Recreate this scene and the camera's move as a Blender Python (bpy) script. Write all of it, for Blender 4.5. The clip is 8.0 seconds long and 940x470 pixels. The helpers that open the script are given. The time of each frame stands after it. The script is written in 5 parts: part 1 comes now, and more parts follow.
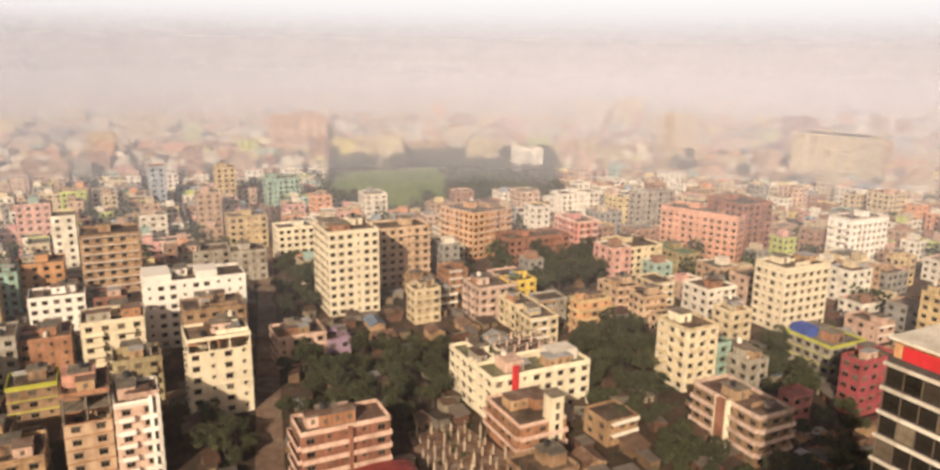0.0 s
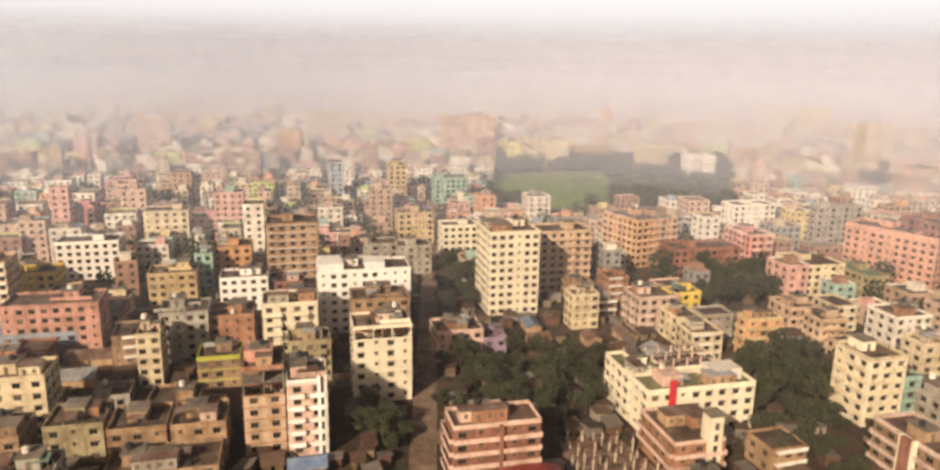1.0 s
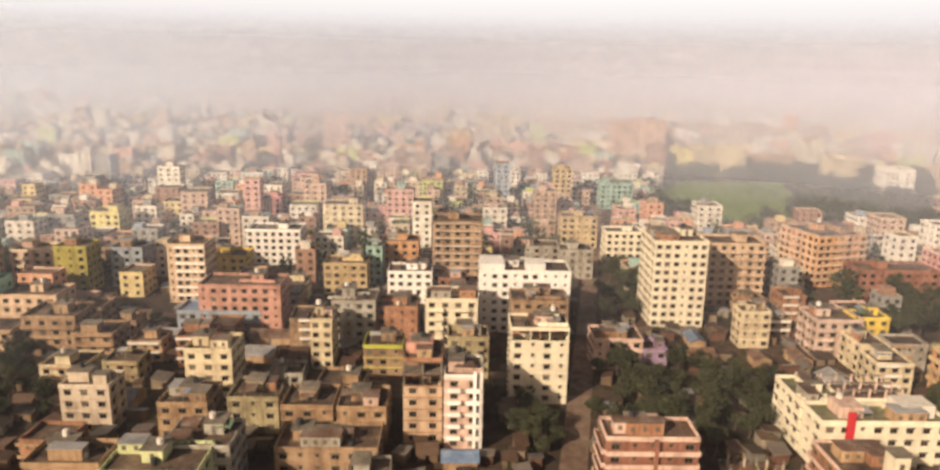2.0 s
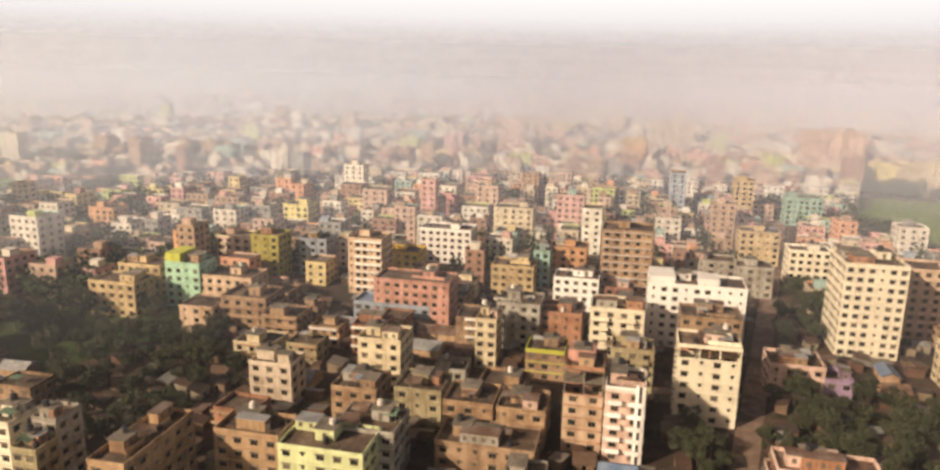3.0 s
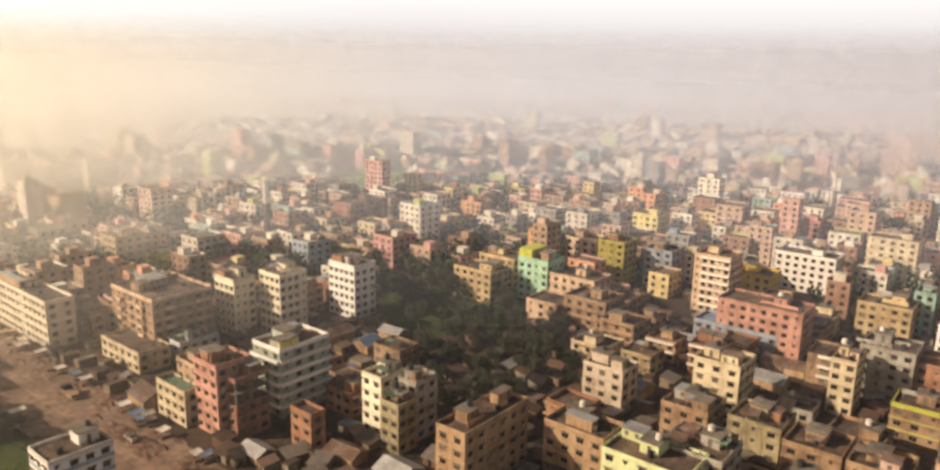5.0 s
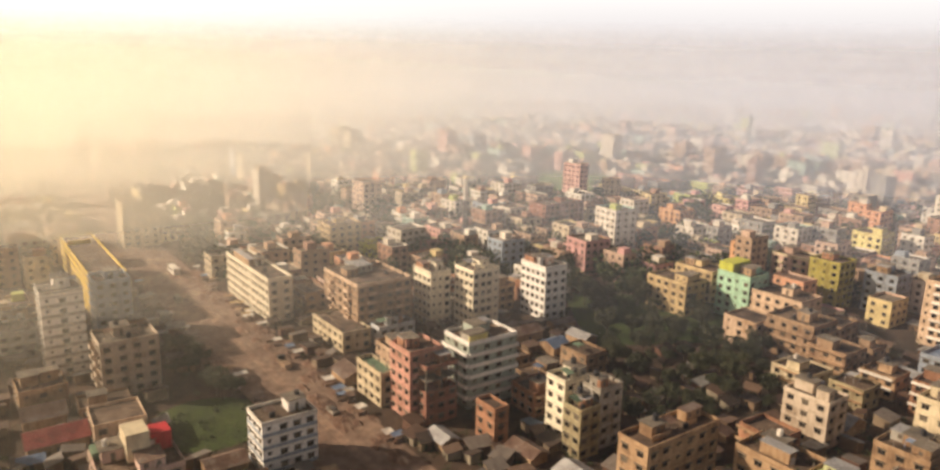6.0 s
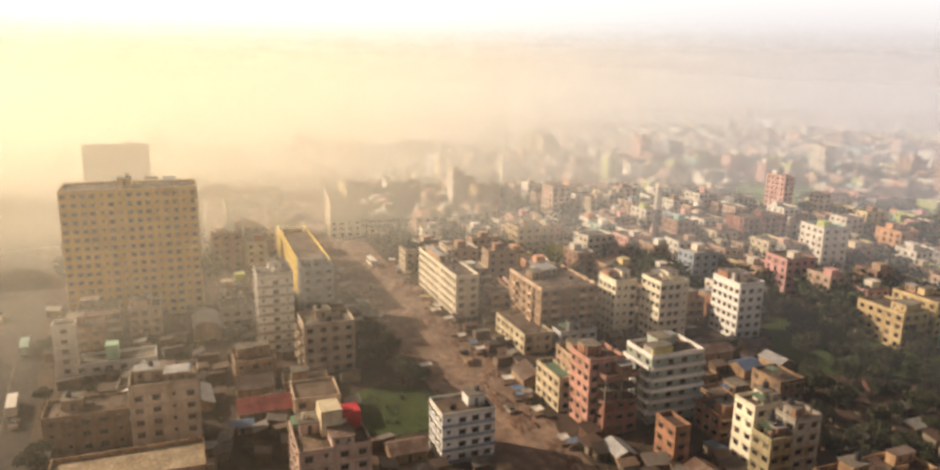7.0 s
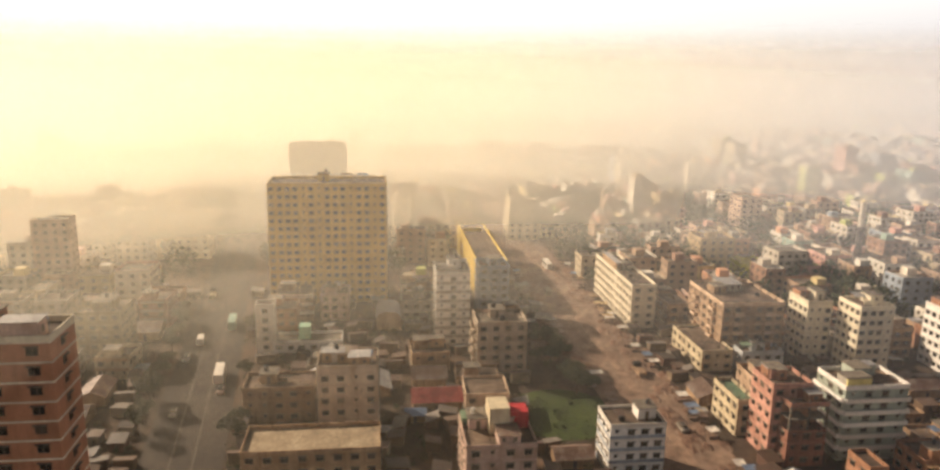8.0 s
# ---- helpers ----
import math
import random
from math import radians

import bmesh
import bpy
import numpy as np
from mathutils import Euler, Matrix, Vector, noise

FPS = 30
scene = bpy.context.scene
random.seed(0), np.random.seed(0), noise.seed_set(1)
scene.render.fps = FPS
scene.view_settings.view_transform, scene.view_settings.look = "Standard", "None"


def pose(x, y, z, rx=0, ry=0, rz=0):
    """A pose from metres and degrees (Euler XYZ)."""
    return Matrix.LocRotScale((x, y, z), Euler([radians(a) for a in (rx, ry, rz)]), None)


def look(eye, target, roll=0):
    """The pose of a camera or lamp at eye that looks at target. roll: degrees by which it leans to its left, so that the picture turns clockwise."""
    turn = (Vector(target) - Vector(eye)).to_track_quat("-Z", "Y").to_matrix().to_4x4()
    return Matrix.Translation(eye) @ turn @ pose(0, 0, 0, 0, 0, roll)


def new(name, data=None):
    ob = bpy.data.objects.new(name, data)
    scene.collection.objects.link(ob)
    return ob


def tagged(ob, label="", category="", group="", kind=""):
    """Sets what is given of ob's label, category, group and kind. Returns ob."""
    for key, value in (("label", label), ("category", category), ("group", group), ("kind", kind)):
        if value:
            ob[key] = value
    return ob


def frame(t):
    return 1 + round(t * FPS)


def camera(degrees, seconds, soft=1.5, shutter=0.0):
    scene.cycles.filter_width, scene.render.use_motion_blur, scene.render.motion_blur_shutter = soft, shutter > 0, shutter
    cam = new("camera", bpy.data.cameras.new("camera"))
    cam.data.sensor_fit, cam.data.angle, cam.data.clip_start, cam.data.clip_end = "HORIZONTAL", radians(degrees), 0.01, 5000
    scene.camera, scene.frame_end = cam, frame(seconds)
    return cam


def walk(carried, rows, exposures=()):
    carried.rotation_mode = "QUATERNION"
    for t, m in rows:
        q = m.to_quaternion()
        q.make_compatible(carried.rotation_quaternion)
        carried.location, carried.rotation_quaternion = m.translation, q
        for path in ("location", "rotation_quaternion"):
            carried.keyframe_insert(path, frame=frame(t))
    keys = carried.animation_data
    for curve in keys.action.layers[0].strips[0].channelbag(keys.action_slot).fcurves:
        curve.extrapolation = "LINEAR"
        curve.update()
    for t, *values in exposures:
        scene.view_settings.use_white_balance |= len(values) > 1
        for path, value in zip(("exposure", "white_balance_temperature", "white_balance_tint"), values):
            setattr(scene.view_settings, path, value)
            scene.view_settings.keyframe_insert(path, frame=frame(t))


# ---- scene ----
cam = camera(64.24, 8.0, soft=2.7)
EYE = (0.0, 0.0, 92.0)
walk(cam, [(t, pose(*EYE, 90 + p, r, y)) for t, y, p, r in (
    (0.0, -0.12, -13.48, -0.80), (0.5, 6.32, -13.45, -0.89), (1.0, 12.56, -13.45, -0.97), (1.5, 19.89, -13.43, -1.01),
    (2.0, 25.30, -13.43, -1.01), (2.2, 28.92, -13.44, -1.01), (3.3, 42.95, -13.20, -1.11), (3.5, 46.80, -13.18, -1.11),
    (4.0, 53.42, -13.15, -1.15), (4.5, 60.07, -13.11, -1.06), (4.7, 61.89, -13.09, -1.00), (5.8, 77.44, -13.14, -1.30),
    (6.0, 80.45, -13.17, -1.20), (6.5, 87.34, -13.15, -1.13), (7.0, 95.04, -13.12, -1.11), (7.5, 101.78, -13.11, -1.06),
    (8.0, 108.88, -13.10, -1.05))], exposures=[(0.0, 0.0), (8.0, 0.0)])

# ---- light: a low hazy sun and the sky ----
SUN_YAW, SUN_UP = 165.0, 27.0
world = bpy.data.worlds.new("sky")
scene.world = world
world.use_nodes = True
sky = world.node_tree.nodes.new("ShaderNodeTexSky")
sky.sky_type, sky.sun_disc = "NISHITA", False
sky.sun_elevation, sky.sun_rotation = radians(SUN_UP), radians(-SUN_YAW)
sky.dust_density, sky.air_density = 6.0, 1.0
tint = world.node_tree.nodes.new("ShaderNodeMix")  # brown dust in the air
tint.data_type, tint.blend_type = "RGBA", "MULTIPLY"
tint.inputs[0].default_value, tint.inputs[7].default_value = 1.0, (1.0, 0.85, 0.74, 1.0)
world.node_tree.links.new(sky.outputs[0], tint.inputs[6])
world.node_tree.links.new(tint.outputs[2], world.node_tree.nodes["Background"].inputs[0])
world.node_tree.nodes["Background"].inputs[1].default_value = 0.058
SUN_DIR = Vector((-math.sin(radians(SUN_YAW)), math.cos(radians(SUN_YAW)), math.tan(radians(SUN_UP)))).normalized()
sun = new("sun", bpy.data.lights.new("sun", "SUN"))
sun.data.energy, sun.data.angle, sun.data.color = 5.2, radians(0.8), (1.0, 0.81, 0.61)
sun.matrix_world = look(SUN_DIR * 900, (0, 0, 0))


# ---- materials ----
def nodes_of(name):
    m = bpy.data.materials.new(name)
    m.use_nodes = True
    nt = m.node_tree
    return m, nt, nt.nodes, nt.links, nt.nodes["Principled BSDF"]


def noise_node(nt, scale, detail=4.0, stretch=(1, 1, 1), rough=0.55):
    tc = nt.nodes.new("ShaderNodeTexCoord")
    mp = nt.nodes.new("ShaderNodeMapping")
    mp.inputs["Scale"].default_value = stretch
    n = nt.nodes.new("ShaderNodeTexNoise")
    n.inputs["Scale"].default_value, n.inputs["Detail"].default_value, n.inputs["Roughness"].default_value = scale, detail, rough
    nt.links.new(tc.outputs["Object"], mp.inputs["Vector"])
    nt.links.new(mp.outputs["Vector"], n.inputs["Vector"])
    return n


def ramp_node(nt, src, stops):
    r = nt.nodes.new("ShaderNodeValToRGB")
    while len(r.color_ramp.elements) < len(stops):
        r.color_ramp.elements.new(0.5)
    for e, (p, c) in zip(r.color_ramp.elements, stops):
        e.position = p
        e.color = (*c, 1) if len(c) == 3 else c
    nt.links.new(src, r.inputs[0])
    return r


def mixed(nt, kind, fac, a, b):
    """A colour mix; a and b are sockets or colours."""
    n = nt.nodes.new("ShaderNodeMix")
    n.data_type, n.blend_type = "RGBA", kind
    for i, v in ((0, fac), (6, a), (7, b)):
        if isinstance(v, bpy.types.NodeSocket):
            nt.links.new(v, n.inputs[i])
        else:
            n.inputs[i].default_value = v if i == 0 else (*v, 1)
    return n.outputs[2]


def relief(nt, bsdf, src, strength, distance):
    b = nt.nodes.new("ShaderNodeBump")
    b.inputs["Strength"].default_value, b.inputs["Distance"].default_value = strength, distance
    nt.links.new(src, b.inputs["Height"])
    nt.links.new(b.outputs[0], bsdf.inputs["Normal"])


def plaster(name, rgb, grime=0.5, rough=0.88):
    """Painted render with rain streaks, patches of mould and a little change of shade from house to house."""
    m, nt, ns, ln, bsdf = nodes_of(name)
    streak = noise_node(nt, 0.9, 5, (1.0, 1.0, 0.12), 0.6)
    patch = noise_node(nt, 0.16, 4)
    fine = noise_node(nt, 3.0, 3)
    dark = tuple(c * k for c, k in zip(rgb, (0.52, 0.44, 0.37)))
    col = mixed(nt, "MIX", ramp_node(nt, streak.outputs[0], [(0.46, (0, 0, 0)), (0.72, (grime * 1.3, grime * 1.3, grime * 1.3))]).outputs[0], rgb, dark)
    col = mixed(nt, "MULTIPLY", 1.0, col, ramp_node(nt, patch.outputs[0], [(0.30, tuple(max(0.35, 1 - k * grime) for k in (0.78, 0.88, 1.0))), (0.56, (1.05, 1.04, 1.02))]).outputs[0])
    col = mixed(nt, "MULTIPLY", 1.0, col, ramp_node(nt, fine.outputs[0], [(0.3, (0.88, 0.87, 0.86)), (0.7, (1.07, 1.07, 1.07))]).outputs[0])
    info = ns.new("ShaderNodeObjectInfo")
    col = mixed(nt, "MULTIPLY", 1.0, col, ramp_node(nt, info.outputs["Random"], [(0.0, (0.80, 0.77, 0.74)), (1.0, (1.06, 1.06, 1.05))]).outputs[0])
    ln.new(col, bsdf.inputs["Base Color"])
    bsdf.inputs["Roughness"].default_value = rough
    relief(nt, bsdf, fine.outputs[0], 0.4, 0.03)
    return m


def speckled(name, a, b, c, big, small, rough=0.95, bump=0.1):
    """Soil, concrete, tin, leaves: three shades mixed at two scales."""
    m, nt, ns, ln, bsdf = nodes_of(name)
    n1, n2 = noise_node(nt, big, 5), noise_node(nt, small, 5)
    col = ramp_node(nt, n1.outputs[0], [(0.32, a), (0.50, b), (0.68, c)]).outputs[0]
    col = mixed(nt, "MULTIPLY", 1.0, col, ramp_node(nt, n2.outputs[0], [(0.3, (0.55, 0.54, 0.52)), (0.68, (1.15, 1.15, 1.15))]).outputs[0])
    info = ns.new("ShaderNodeObjectInfo")
    col = mixed(nt, "MULTIPLY", 1.0, col, ramp_node(nt, info.outputs["Random"], [(0.0, (0.72, 0.72, 0.72)), (1.0, (1.12, 1.1, 1.08))]).outputs[0])
    ln.new(col, bsdf.inputs["Base Color"])
    bsdf.inputs["Roughness"].default_value = rough
    relief(nt, bsdf, n2.outputs[0], 0.5, bump)
    return m


def island_mix(name, stops, rough=0.9, small=0.25):
    """Many joined pieces, each with its own shade."""
    m, nt, ns, ln, bsdf = nodes_of(name)
    geo = ns.new("ShaderNodeNewGeometry")
    r = ramp_node(nt, geo.outputs["Random Per Island"], stops)
    r.color_ramp.interpolation = "CONSTANT"
    n = noise_node(nt, small, 4)
    col = mixed(nt, "MULTIPLY", 1.0, r.outputs[0], ramp_node(nt, n.outputs[0], [(0.3, (0.66, 0.64, 0.60)), (0.7, (1.1, 1.1, 1.08))]).outputs[0])
    ln.new(col, bsdf.inputs["Base Color"])
    bsdf.inputs["Roughness"].default_value = rough
    return m


PAINT = {name: plaster(name + "_plaster", rgb, grime) for name, rgb, grime in (
    ("cream", (0.72, 0.63, 0.44), 0.45), ("white", (0.80, 0.77, 0.70), 0.35), ("peach", (0.64, 0.48, 0.34), 0.5), ("sand", (0.60, 0.47, 0.26), 0.5),
    ("grey", (0.42, 0.40, 0.35), 0.6), ("brown", (0.38, 0.26, 0.16), 0.7), ("brick", (0.42, 0.22, 0.13), 0.65), ("olive", (0.40, 0.35, 0.21), 0.7),
    ("olivey", (0.44, 0.40, 0.09), 0.5), ("tan", (0.46, 0.315, 0.185), 0.7), ("pinkw", (0.68, 0.50, 0.42), 0.5), ("purple", (0.38, 0.28, 0.42), 0.5),
    ("redw", (0.66, 0.52, 0.45), 0.5), ("yellow", (0.76, 0.56, 0.10), 0.4), ("lemon", (0.76, 0.68, 0.28), 0.4), ("orange", (0.66, 0.38, 0.20), 0.5),
    ("pink", (0.66, 0.32, 0.30), 0.5), ("salmon", (0.68, 0.38, 0.27), 0.4), ("redbrown", (0.34, 0.16, 0.11), 0.6), ("teal", (0.33, 0.52, 0.46), 0.5),
    ("rose", (0.52, 0.22, 0.22), 0.5), ("lime", (0.56, 0.60, 0.08), 0.3), ("limey", (0.66, 0.72, 0.40), 0.35), ("crimson", (0.40, 0.09, 0.11), 0.5),
    ("coral", (0.58, 0.32, 0.25), 0.6), ("aqua", (0.42, 0.68, 0.50), 0.4), ("bluegrey", (0.34, 0.40, 0.48), 0.5), ("bluegreen", (0.46, 0.53, 0.47), 0.4),
    ("bluew", (0.58, 0.62, 0.66), 0.4), ("ochre", (0.72, 0.43, 0.07), 0.4), ("beige", (0.62, 0.53, 0.42), 0.5), ("ivory", (0.85, 0.79, 0.62), 0.25), ("bright", (0.88, 0.86, 0.82), 0.12), ("terra", (0.46, 0.22, 0.13), 0.4), ("dark", (0.07, 0.06, 0.06), 0.3))}
CONCRETE = speckled("weathered_concrete", (0.12, 0.10, 0.08), (0.22, 0.185, 0.14), (0.32, 0.27, 0.21), 0.18, 1.6, 0.95, 0.04)
ROOFING = speckled("stained_roof_screed", (0.060, 0.038, 0.026), (0.130, 0.086, 0.056), (0.26, 0.185, 0.125), 0.15, 0.9, 0.95, 0.03)
SCREED = speckled("sandy_roof_screed", (0.22, 0.17, 0.11), (0.36, 0.28, 0.18), (0.46, 0.37, 0.25), 0.2, 1.1, 0.95, 0.03)
GREEN_ROOF = speckled("green_roof_paint", (0.10, 0.16, 0.10), (0.16, 0.24, 0.15), (0.22, 0.30, 0.2), 0.2, 1.2)
RUST = speckled("rusty_tin", (0.12, 0.062, 0.04), (0.20, 0.12, 0.08), (0.30, 0.24, 0.20), 0.3, 2.0, 0.6, 0.03)
TIN = speckled("galvanised_tin", (0.30, 0.29, 0.28), (0.42, 0.41, 0.40), (0.55, 0.54, 0.52), 0.3, 2.2, 0.45, 0.03)
MOSS = speckled("mossy_roof", (0.10, 0.10, 0.05), (0.17, 0.165, 0.085), (0.26, 0.24, 0.15), 0.2, 1.2)
RED_TIN = speckled("red_painted_tin", (0.20, 0.03, 0.025), (0.30, 0.05, 0.04), (0.36, 0.09, 0.07), 0.3, 1.8, 0.6, 0.03)
BLUE_TIN = speckled("blue_tin", (0.13, 0.19, 0.30), (0.20, 0.28, 0.42), (0.30, 0.36, 0.46), 0.3, 2.2, 0.5, 0.03)
SOIL = speckled("trodden_earth", (0.030, 0.021, 0.011), (0.068, 0.040, 0.022), (0.12, 0.070, 0.040), 0.03, 0.25, 1.0, 0.3)
DUST = speckled("dusty_road", (0.17, 0.10, 0.065), (0.27, 0.175, 0.12), (0.36, 0.255, 0.18), 0.05, 0.35, 1.0, 0.08)
RUBBLE = speckled("reddish_rubble", (0.10, 0.05, 0.03), (0.20, 0.11, 0.07), (0.34, 0.24, 0.17), 0.35, 1.6, 1.0, 0.12)
TARMAC = speckled("worn_asphalt", (0.04, 0.028, 0.019), (0.062, 0.044, 0.03), (0.09, 0.066, 0.046), 0.05, 0.6, 0.95, 0.05)
GRASS = speckled("lawn", (0.022, 0.040, 0.002), (0.040, 0.068, 0.003), (0.062, 0.090, 0.006), 0.08, 0.8, 1.0, 0.2)
FIELD = speckled("playing_field_grass", (0.10, 0.16, 0.03), (0.13, 0.20, 0.04), (0.17, 0.22, 0.06), 0.02, 0.3, 1.0, 0.1)
LEAF = speckled("dusty_leaves", (0.0306, 0.0357, 0.0119), (0.0561, 0.0612, 0.0221), (0.0892, 0.0892, 0.0357), 0.5, 3.0, 0.8, 0.05)
BARK = speckled("bark", (0.06, 0.045, 0.03), (0.10, 0.075, 0.05), (0.14, 0.11, 0.08), 1.5, 8.0)
LINE_PAINT = plaster("road_line_paint", (0.16, 0.13, 0.10), 0.8)
RED_PAINT = plaster("red_paint", (0.58, 0.03, 0.04), 0.3)
TANK_BLACK = plaster("black_plastic", (0.03, 0.03, 0.035), 0.3, 0.5)
STEEL = plaster("painted_steel", (0.50, 0.50, 0.50), 0.4, 0.4)
RUBBER = plaster("tyre_rubber", (0.025, 0.025, 0.025), 0.2, 0.8)
FRAME = plaster("window_frame_paint", (0.16, 0.13, 0.10), 0.4, 0.6)


def glass_material():
    m, nt, ns, ln, bsdf = nodes_of("window_glass")
    info = ns.new("ShaderNodeObjectInfo")
    r = ramp_node(nt, info.outputs["Random"], [(0.0, (0.018, 0.016, 0.014)), (0.72, (0.03, 0.026, 0.022)), (0.86, (0.10, 0.08, 0.06)), (1.0, (0.22, 0.18, 0.13))])
    n = noise_node(nt, 1.2, 2)
    ln.new(mixed(nt, "MULTIPLY", 1.0, r.outputs[0], ramp_node(nt, n.outputs[0], [(0.3, (0.7, 0.7, 0.7)), (0.7, (1.2, 1.2, 1.2))]).outputs[0]), bsdf.inputs["Base Color"])
    bsdf.inputs["Roughness"].default_value = 0.22
    return m


GLASS = glass_material()
FAR_WALL = island_mix("far_house_walls", [(0.0, (0.55, 0.46, 0.33)), (0.11, (0.70, 0.64, 0.55)), (0.22, (0.42, 0.29, 0.20)), (0.36, (0.56, 0.40, 0.31)), (0.46, (0.34, 0.20, 0.14)),
                                          (0.56, (0.76, 0.72, 0.64)), (0.68, (0.64, 0.38, 0.33)), (0.74, (0.30, 0.29, 0.27)), (0.82, (0.68, 0.55, 0.28)), (0.87, (0.36, 0.50, 0.45)), (0.90, (0.68, 0.36, 0.22)), (0.945, (0.34, 0.39, 0.46)), (0.96, (0.50, 0.56, 0.20)), (0.985, (0.60, 0.34, 0.32))])
SHACK_WALL = island_mix("shack_walls", [(0.0, (0.165, 0.105, 0.0605)), (0.25, (0.231, 0.171, 0.11)), (0.45, (0.132, 0.066, 0.0413)), (0.65, (0.187, 0.165, 0.138)), (0.85, (0.275, 0.231, 0.165))])
SHACK_ROOF = island_mix("shack_tin_roofs", [(0.0, (0.09, 0.051, 0.033)), (0.28, (0.144, 0.09, 0.06)), (0.5, (0.066, 0.045, 0.033)), (0.7, (0.18, 0.15, 0.126)), (0.88, (0.264, 0.252, 0.234)), (0.97, (0.132, 0.162, 0.204))], 0.6, 0.6)
FAR_ROOF = island_mix("far_house_roofs", [(0.0, (0.12, 0.10, 0.075)), (0.3, (0.18, 0.145, 0.105)), (0.6, (0.25, 0.20, 0.155)), (0.85, (0.17, 0.105, 0.075)), (0.93, (0.40, 0.37, 0.33))])
FAR_GLASS = island_mix("far_house_windows", [(0.0, (0.03, 0.026, 0.022)), (0.7, (0.06, 0.05, 0.04)), (0.9, (0.14, 0.11, 0.08))], 0.4)
FAR_LEAF = island_mix("far_leaves", [(0.0, (0.025, 0.038, 0.012)), (0.35, (0.045, 0.060, 0.018)), (0.7, (0.065, 0.080, 0.026))], 0.9, 0.1)


# ---- mesh building ----
class Geo:
    """Corner and face lists of one mesh, with a material slot for each face."""

    def __init__(self):
        self.v, self.f, self.m = [], [], []

    def poly(self, pts, slot=0):
        n = len(self.v)
        self.v.extend(tuple(p) for p in pts)
        self.f.append(tuple(range(n, n + len(pts))))
        self.m.append(slot)

    def box(self, x0, x1, y0, y1, z0, z1, slot=0, skip="", m=None):
        c = [(x, y, z) for z in (z0, z1) for x, y in ((x0, y0), (x1, y0), (x1, y1), (x0, y1))]
        if m is not None:
            c = [tuple(m @ Vector(p)) for p in c]
        n = len(self.v)
        self.v.extend(c)
        for key, face in (("b", (3, 2, 1, 0)), ("t", (4, 5, 6, 7)), ("s", (0, 1, 5, 4)), ("e", (1, 2, 6, 5)), ("n", (2, 3, 7, 6)), ("w", (3, 0, 4, 7))):
            if key not in skip:
                self.f.append(tuple(n + i for i in face))
                self.m.append(slot)

    def tube(self, a, b, r0, r1, sides=7, slot=0, caps=True):
        a, b = Vector(a), Vector(b)
        q = (b - a).to_track_quat("Z", "Y")
        n = len(self.v)
        for p, r in ((a, r0), (b, r1)):
            for i in range(sides):
                t = 2 * math.pi * i / sides
                self.v.append(tuple(p + q @ Vector((r * math.cos(t), r * math.sin(t), 0))))
        for i in range(sides):
            j = (i + 1) % sides
            self.f.append((n + i, n + j, n + sides + j, n + sides + i))
            self.m.append(slot)
        if caps:
            self.f.append(tuple(n + sides + i for i in range(sides)))
            self.f.append(tuple(n + i for i in reversed(range(sides))))
            self.m += [slot, slot]

    def lathe(self, profile, sides=12, slot=0):
        n = len(self.v)
        for z, r in profile:
            self.v.extend((r * math.cos(2 * math.pi * i / sides), r * math.sin(2 * math.pi * i / sides), z) for i in range(sides))
        for k in range(len(profile) - 1):
            for i in range(sides):
                a, b = n + k * sides + i, n + k * sides + (i + 1) % sides
                self.f.append((a, b, b + sides, a + sides))
                self.m.append(slot)

    def mesh(self, name, *mats):
        me = bpy.data.meshes.new(name)
        me.from_pydata(self.v, [], self.f)
        for x in mats:
            me.materials.append(x)
        if len(mats) > 1:
            me.polygons.foreach_set("material_index", self.m)
        me.update()
        return me


def part(name, me, parent, label="", m=None):
    """Links a mesh as a part under a thing or under another part."""
    ob = new(name, me)
    ob.parent = parent
    if m is not None:
        ob.matrix_local = m
    return tagged(ob, label) if label else ob


def thing(name, x, y, z, yaw, label, category, group="", kind=""):
    ob = new(name)
    ob.matrix_world = pose(x, y, z, 0, 0, yaw)
    return tagged(ob, label, category, group, kind)


def structure(name, me, label, category, m=None):
    ob = new(name, me)
    if m is not None:
        ob.matrix_world = m
    return tagged(ob, label, category, kind="structure")


def toward(yaw):
    return Vector((-math.sin(radians(yaw)), math.cos(radians(yaw)), 0))


# ---- ground, roads, lawns ----
def disc(r, z, sides=64, at=(0, 0)):
    g = Geo()
    g.poly([(at[0] + r * math.cos(2 * math.pi * i / sides), at[1] + r * math.sin(2 * math.pi * i / sides), z) for i in range(sides)])
    return g


structure("ground", disc(4200, 0.0).mesh("ground", SOIL), "dark trodden earth with patches of scrub between the houses", "ground")


def strip(name, x, y, yaw, back, ahead, width, z, mat, label, category, thick=0.06):
    g = Geo()
    n = max(2, int((back + ahead) / 20))
    for i in range(n):
        a, b = -back + (back + ahead) * i / n, -back + (back + ahead) * (i + 1) / n
        g.box(-width / 2, width / 2, a, b, z - thick, z, 0, "bsn" if 0 < i < n - 1 else "b")
    return structure(name, g.mesh(name, mat), label, category, pose(x, y, 0, 0, 0, yaw))


